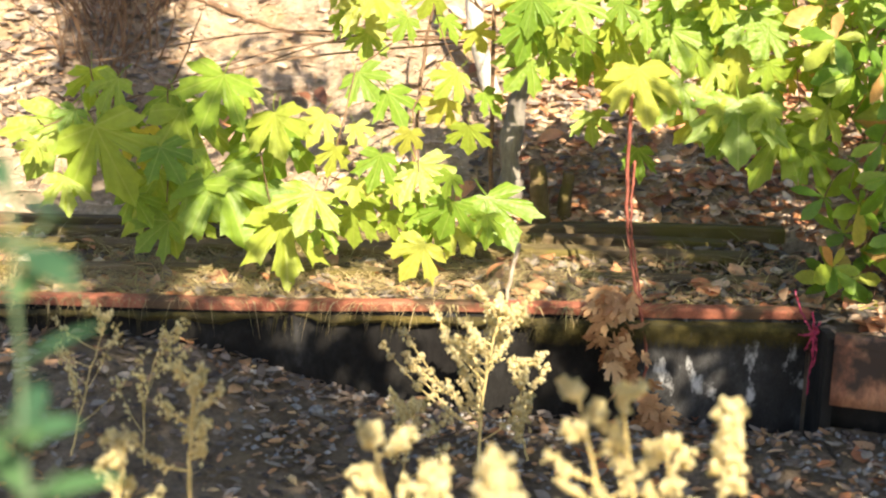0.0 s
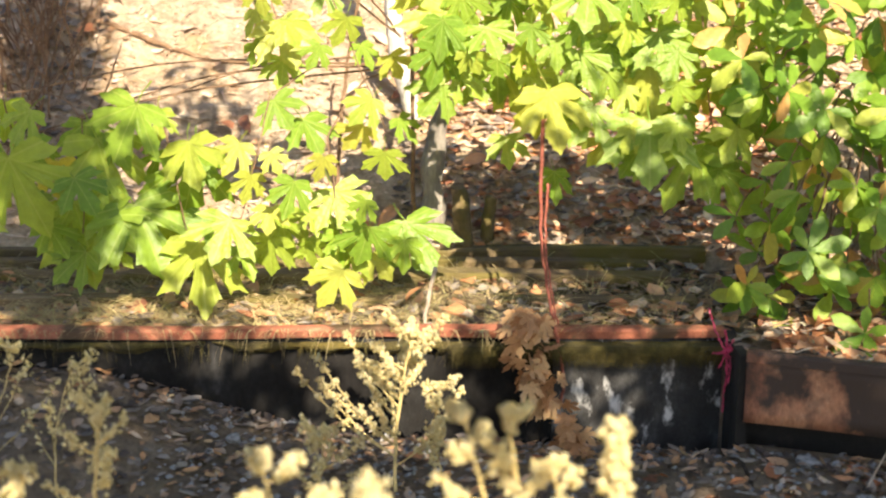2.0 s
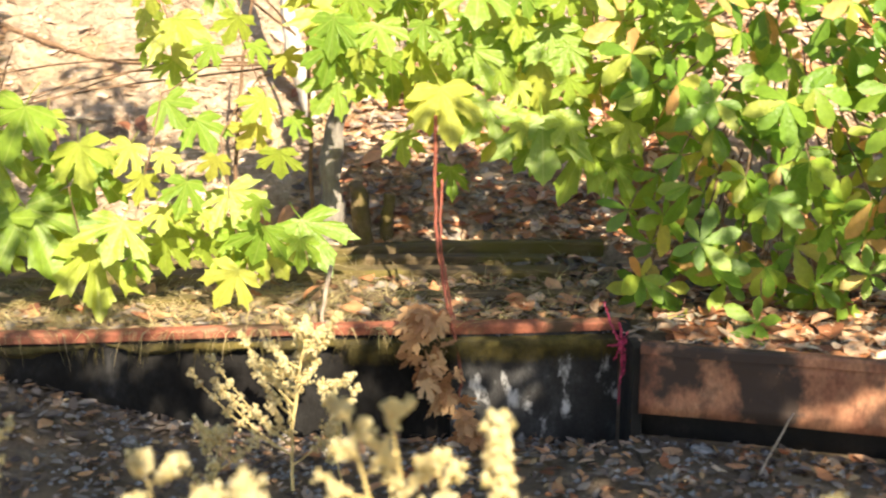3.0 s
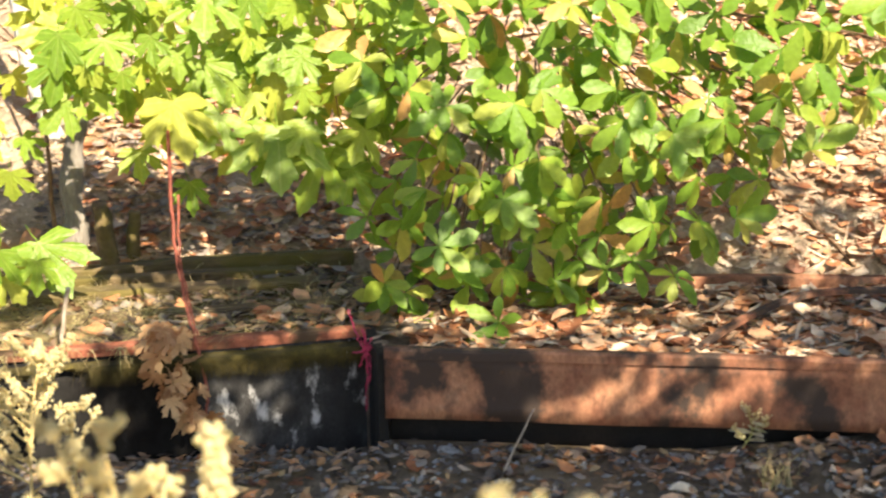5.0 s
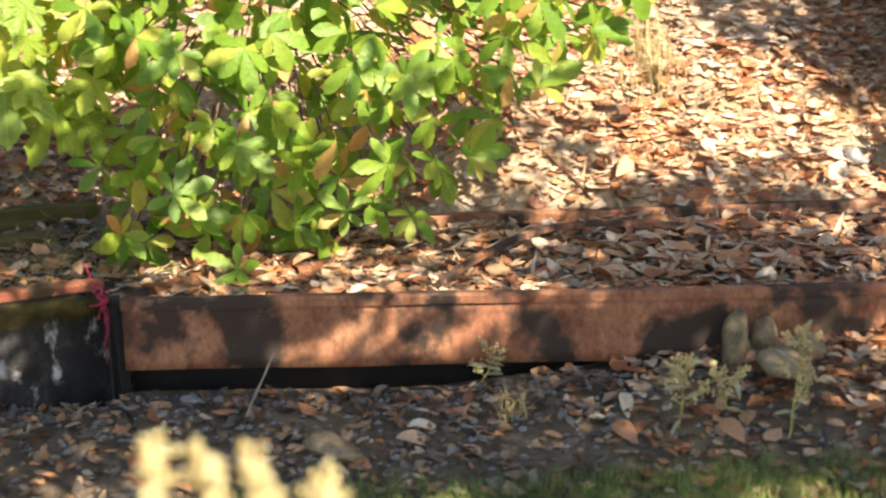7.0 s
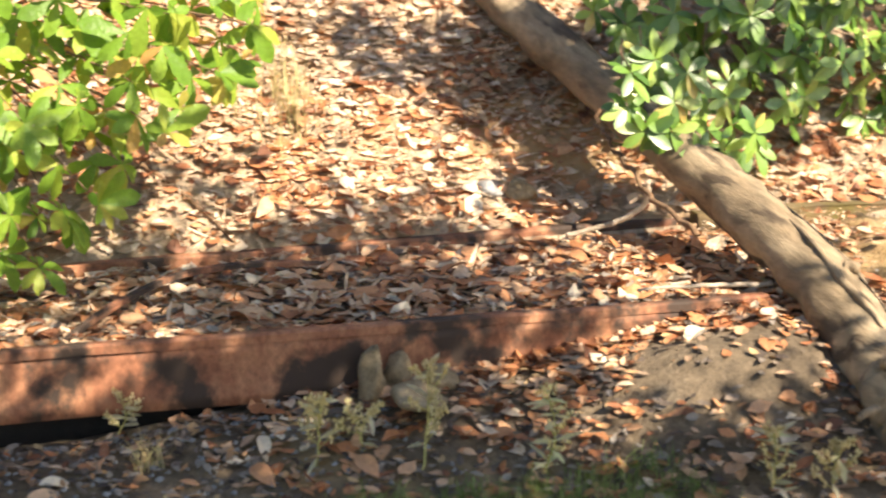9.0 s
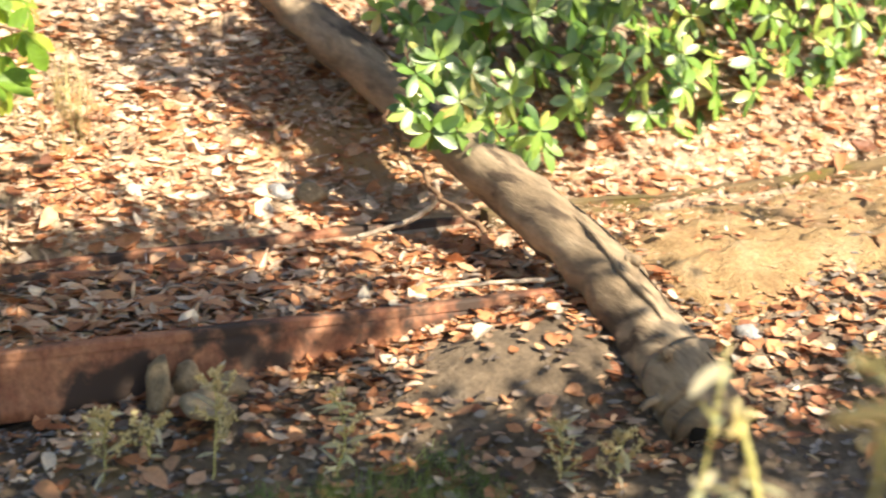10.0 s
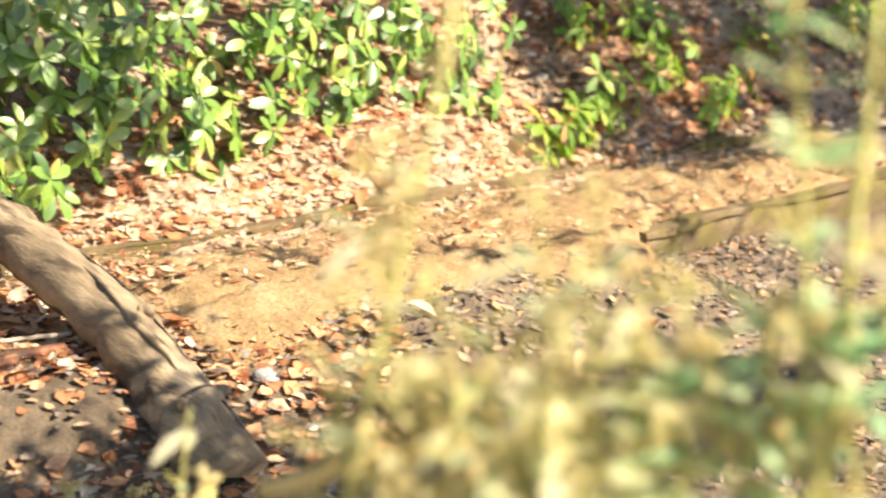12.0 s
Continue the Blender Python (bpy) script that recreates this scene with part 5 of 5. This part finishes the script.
weed((2.550, 0.400, -0.060), (2.445, 0.550, 1.598), "tall dry straw-coloured weed with branching seed heads", 35, 0.26, 36, 0.006, 0.007, 40, True, None, (0.05, 0.12, 0.010), branches=11, start=0.3)
weed((2.498, 0.475, -0.060), (2.512, 0.454, 1.485), "tall dry straw-coloured weed with branching seed heads", 42, 0.26, 36, 0.006, 0.007, 40, True, None, (0.05, 0.12, 0.010), branches=11, start=0.3)
weed((2.464, 0.523, -0.060), (2.419, 0.587, 1.421), "tall dry straw-coloured weed with branching seed heads", 49, 0.26, 36, 0.006, 0.007, 40, True, None, (0.05, 0.12, 0.010), branches=11, start=0.3)
weed((2.311, 0.741, -0.060), (2.383, 0.638, 1.366), "tall dry straw-coloured weed with branching seed heads", 56, 0.26, 28, 0.006, 0.007, 40, True, None, (0.05, 0.12, 0.010), branches=11, start=0.3)
weed((2.385, 0.636, -0.060), (2.353, 0.681, 1.418), "tall dry straw-coloured weed with branching seed heads", 63, 0.26, 16, 0.006, 0.007, 40, True, None, (0.05, 0.12, 0.010), branches=11, start=0.3)
weed((2.509, 0.458, -0.060), (2.378, 0.645, 1.472), "tall dry straw-coloured weed with branching seed heads", 70, 0.26, 16, 0.006, 0.007, 40, True, None, (0.05, 0.12, 0.010), branches=11, start=0.3)
weed((2.639, 0.273, -0.060), (2.507, 0.462, 1.425), "tall dry straw-coloured weed with branching seed heads", 77, 0.26, 24, 0.006, 0.007, 40, True, None, (0.05, 0.12, 0.010), branches=11, start=0.3)
weed((2.659, 0.351, -0.060), (2.409, 0.601, 1.360), "tall dry straw-coloured weed with branching seed heads", 84, 0.26, 24, 0.006, 0.007, 40, True, None, (0.05, 0.12, 0.010), branches=11, start=0.3)
weed((2.388, 0.632, -0.060), (2.470, 0.514, 1.423), "tall dry straw-coloured weed with branching seed heads", 91, 0.26, 36, 0.006, 0.007, 40, True, None, (0.05, 0.12, 0.010), branches=11, start=0.3)
weed((2.553, 0.396, -0.060), (2.538, 0.418, 1.373), "tall dry straw-coloured weed with branching seed heads", 98, 0.26, 28, 0.006, 0.007, 40, True, None, (0.05, 0.12, 0.010), branches=11, start=0.3)
weed((2.466, 0.520, -0.060), (2.320, 0.728, 1.322), "tall dry straw-coloured weed with branching seed heads", 105, 0.26, 20, 0.006, 0.007, 40, True, None, (0.05, 0.12, 0.010), branches=11, start=0.3)
weed((2.493, 0.481, -0.060), (2.485, 0.493, 1.574), "tall dry straw-coloured weed with branching seed heads", 112, 0.26, 28, 0.006, 0.007, 40, True, None, (0.05, 0.12, 0.010), branches=11, start=0.3)
weed((2.710, 0.171, -0.060), (2.559, 0.388, 1.400), "leafy grey-green weed close by", 37, 0.16, 40, 0.007, 0.008, 60, True, M_MINTLEAF, (0.04, 0.10, 0.016), branches=8, start=0.4, group="green weeds")
weed((2.717, 0.161, -0.060), (2.649, 0.259, 1.431), "leafy grey-green weed close by", 48, 0.16, 40, 0.007, 0.008, 60, True, M_MINTLEAF, (0.04, 0.10, 0.016), branches=8, start=0.4, group="green weeds")
weed((2.681, 0.212, -0.060), (2.600, 0.328, 1.455), "leafy grey-green weed close by", 59, 0.16, 40, 0.007, 0.008, 60, True, M_MINTLEAF, (0.04, 0.10, 0.016), branches=8, start=0.4, group="green weeds")
weed((2.460, 0.529, -0.060), (2.555, 0.393, 1.298), "leafy grey-green weed close by", 70, 0.16, 40, 0.007, 0.008, 60, True, M_MINTLEAF, (0.04, 0.10, 0.016), branches=8, start=0.4, group="green weeds")
weed((2.700, 0.186, -0.060), (2.599, 0.330, 1.818), "tall green leafy weed close by", 38, 0.10, 50, 0.009, 0.007, 90, True, M_MINTLEAF, (0.04, 0.10, 0.016), branches=10, start=0.5, group="green weeds")
weed((2.630, 0.285, -0.060), (2.651, 0.255, 1.808), "tall yellow-green weed stalk close by", 39, 0.10, 70, 0.013, 0.007, 30, True, M_MINTLEAF, branches=8, start=0.5, group="green weeds")
weed((2.476, 0.506, -0.060), (2.414, 0.595, 1.299), "pale leafy weed close by", 301, 0.16, 30, 0.007, 0.007, 60, True, None, (0.05, 0.11, 0.016), branches=7, start=0.4, group="green weeds")
weed((2.468, 0.517, -0.060), (2.472, 0.511, 1.336), "pale leafy weed close by", 304, 0.16, 30, 0.007, 0.007, 60, True, None, (0.05, 0.11, 0.016), branches=7, start=0.4, group="green weeds")
weed((2.443, 0.553, -0.060), (2.507, 0.462, 1.289), "pale leafy weed close by", 307, 0.16, 30, 0.007, 0.007, 60, True, None, (0.05, 0.11, 0.016), branches=7, start=0.4, group="green weeds")
weed((2.532, 0.425, -0.060), (2.528, 0.432, 1.331), "pale leafy weed close by", 310, 0.16, 30, 0.007, 0.007, 60, True, None, (0.05, 0.11, 0.016), branches=7, start=0.4, group="green weeds")
weed((2.531, 0.428, -0.060), (2.440, 0.557, 1.258), "pale leafy weed close by", 313, 0.16, 30, 0.007, 0.007, 60, True, None, (0.05, 0.11, 0.016), branches=7, start=0.4, group="green weeds")
weed((2.549, 0.402, -0.060), (2.486, 0.491, 1.370), "pale leafy weed close by", 316, 0.16, 30, 0.007, 0.007, 60, True, None, (0.05, 0.11, 0.016), branches=7, start=0.4, group="green weeds")
weed((2.604, 0.414, -0.060), (2.365, 0.664, 1.269), "pale leafy weed close by", 319, 0.16, 30, 0.007, 0.007, 60, True, None, (0.05, 0.11, 0.016), branches=7, start=0.4, group="green weeds")
weed((2.678, 0.217, -0.060), (2.587, 0.347, 1.320), "pale leafy weed close by", 322, 0.16, 30, 0.007, 0.007, 60, True, None, (0.05, 0.11, 0.016), branches=7, start=0.4, group="green weeds")
rw = random.Random(404)
for k in range(6):
    u = (k + rw.random()) / 6
    x, y = 2.37 + 0.34 * u + rw.uniform(-0.05, 0.05), 0.65 - 0.5 * u + rw.uniform(-0.05, 0.05)
    weed((x + 0.03, y - 0.03, -0.06), (x, y, rw.uniform(1.34, 1.58)), "tall dry straw-coloured weed with branching seed heads", 410 + k, 0.2, 70, 0.006, 0.0075, 34, True, None, (0.04, 0.09, 0.013), branches=10, start=0.4)
stem("broken_stalk", "bent yellow dry stalk across the weeds", "stalk", [(2.408, 0.603, 1.281), (2.267, 0.804, 1.201)], 0.014, 0.010, M_DRYSTALK, 8, 8, 0.006)


# ---- an added oak, out of view, its crown shaped to shade the front ----
def oak():
    f = thing("shade_tree", "unseen tree added to cast shade and dapples", "tree")
    rnd = random.Random(17)
    bx, by = 11.5, -3.0
    line = curve_points([(bx, by, -0.05), (bx + 0.02, by, 2.5), (bx - 0.03, by - 0.05, 5.0), (bx, by, 7.5)], 6, 0.03, 2)
    part("trunk", Build().tube(line, taper(len(line), 0.16, 0.11), 12, 0.2), M_GREYTRUNK, f, smooth=True)
    crown = Build()
    ends = []
    for x in [-2.4 + 0.4 * i for i in range(28)]:
        edge = y_front(x - 0.9) - 3.3
        t = min(1.0, max(0.0, (x - 4.25) / 0.3))
        shift = -0.7 * t * t * (3 - 2 * t)
        if x < 2.0:
            bands = ((32, -1.0 + shift, -0.40), (6 if x < 0.3 else 3, -0.40, 0.15), (1, 0.15, 0.8))
            if 0.6 < x < 1.5:
                bands = ((26, -1.0, -0.58), (1, -0.58, 0.15), (1, 0.15, 0.8))
        elif x < 4.5:
            bands = ((27, -0.9 + shift, (-0.22 if 2.6 < x < 3.2 else -0.08) + shift), (6 if x < 2.9 else 22 if x < 3.7 else 9, -0.08, 0.75 if x < 2.9 else 1.0))
        else:
            bands = ((24 if x < 7.2 else 2, -1.15 + shift, -0.05 + shift), (1, 0.0, 0.9))
        for n, y0, y1 in bands:
            bunch = Vector((0, 0, 0))
            for i in range(n):
                if n > 24 or n < 7 or i % 3 == 0:
                    bunch = Vector((x + rnd.uniform(-0.22, 0.22), edge + rnd.uniform(y0, y1), 3.15 + rnd.uniform(-0.15, 0.15)))
                ends.append(bunch + Vector((rnd.uniform(-0.05, 0.05), rnd.uniform(-0.05, 0.05), rnd.uniform(-0.05, 0.05))))
    # Further leaf clusters, each set to block the sun from a chosen patch.
    for x0, x1, y0, y1, n in ((1.25, 1.95, 1.2, 2.1, 8), (1.65, 2.05, 1.6, 2.1, 9), (1.45, 1.9, 1.35, 1.75, 9), (1.85, 2.3, 0.65, 1.15, 12), (2.0, 2.75, 1.3, 1.9, 8), (2.02, 2.5, 0.5, 0.9, 10), (4.8, 5.2, -1.0, -0.68, 12), (0.05, 0.3, 3.0, 3.25, 5), (-0.3, -0.15, 3.1, 3.25, 2), (-0.1, 0.25, 2.8, 2.95, 5), (5.4, 6.9, 2.25, 3.0, 34), (5.1, 5.9, 1.95, 2.4, 22), (5.45, 6.2, 1.45, 2.1, 16), (8.6, 12.4, -0.1, 2.1, 560)):
        for _ in range(n):
            ends.append(Vector((rnd.uniform(x0, x1), rnd.uniform(y0, y1), 3.2 + rnd.uniform(-0.2, 0.2))))
    for cx, cy, n in ((3.4, 1.6, 2), (3.75, 1.85, 2), (3.9, 1.0, 8), (3.62, 1.1, 7), (3.5, 0.75, 5), (3.85, 1.38, 3), (4.1, 1.3, 4), (3.45, 0.42, 5), (3.8, 0.35, 5), (4.2, 0.85, 7), (4.36, 1.2, 6), (4.1, 0.5, 6),
                      (4.32, 2.78, 5), (4.66, 2.6, 8), (4.72, 1.98, 8), (4.80, 2.3, 9), (4.93, 1.85, 8), (5.0, 1.45, 4)):
        for _ in range(n):
            ends.append(Vector((cx + rnd.gauss(0, 0.07), cy + rnd.gauss(0, 0.08), 3.2 + rnd.gauss(0, 0.1))))
    # Upright leaf column, added to cast a trunk-like shadow on the bank.
    for _ in range(110):
        t = rnd.random()
        ends.append(Vector((-0.10 + 0.14 * t + rnd.uniform(-0.09, 0.09), 1.4 + rnd.gauss(0, 0.05), 3.3 + 2.3 * t)))
    for i in [k for k in range(16) if not 9 < k < 14]:
        for _ in range(1 + i % 2):
            ends.append(Vector((-0.4 + 0.12 * i + rnd.uniform(-0.05, 0.05), 1.10 + rnd.gauss(0, 0.025), 3.2 + rnd.gauss(0, 0.03))))
    # Holes cut in the crown to let sun reach chosen spots.
    gaps = ((8.97, 1.27), (9.44, 1.11), (8.71, 0.58), (8.31, 0.52), (9.57, 0.22), (10.37, 0.77), (9.35, 0.7), (11.17, 0.5), (4.66, -0.41), (4.82, -0.62))
    ends = [e for e in ends if all(math.hypot(e.x - gx + 0.03, e.y - gy - 0.12) > 0.26 for gx, gy in gaps)]
    hub = Vector((6.0, -2.2, 3.6))
    arm = curve_points([(bx, by, 4.5), (9.0, -3.0, 4.2), hub, (3.0, -0.9, 3.5), (0.5, 0.2, 3.4)], 6, 0.04, 5)
    part("limb", Build().tube(arm, taper(len(arm), 0.09, 0.02), 8), M_GREYTRUNK, f)
    spire = curve_points([(0.5, 0.2, 3.4), (-0.02, 1.2, 3.3), (-0.05, 1.4, 4.2), (0.03, 1.4, 5.5)], 6, 0.02, 8)
    part("limb", Build().tube(spire, taper(len(spire), 0.02, 0.006), 6), M_GREYTRUNK, f)
    for e in [e for e in ends if e.z < 3.7][::9]:
        s = min(arm, key=lambda q: (q - e).length)
        l = curve_points([s, s.lerp(e, 0.5) + Vector((0, 0, 0.15)), e], 4, 0.03, e.x)
        part("limb", Build().tube(l, taper(len(l), 0.006, 0.002), 5), M_GREYTRUNK, f)
    for e in ends:
        for _ in range(26):
            c = e + Vector((rnd.gauss(0, 0.085), rnd.gauss(0, 0.075), rnd.gauss(0, 0.09)))
            m = frame_of((rnd.uniform(-1, 1), rnd.uniform(-1, 1), rnd.uniform(-0.6, 0.4)), (rnd.uniform(-0.7, 0.7), rnd.uniform(-0.7, 0.7), 1))
            s = rnd.uniform(0.045, 0.085)
            vs = [m @ (Vector((ex * w, t, 0.1 * t * t)) * s) + c for t, w in ((0, 0.1), (0.4, 0.34), (0.8, 0.28), (1.05, 0.03)) for ex in (-1, 1)]
            crown.add(vs, [(0, 1, 3, 2), (2, 3, 5, 4), (4, 5, 7, 6)])
    part("crown", crown, M_CANOPY, f)["kind"] = "stuff"
    return f


oak()
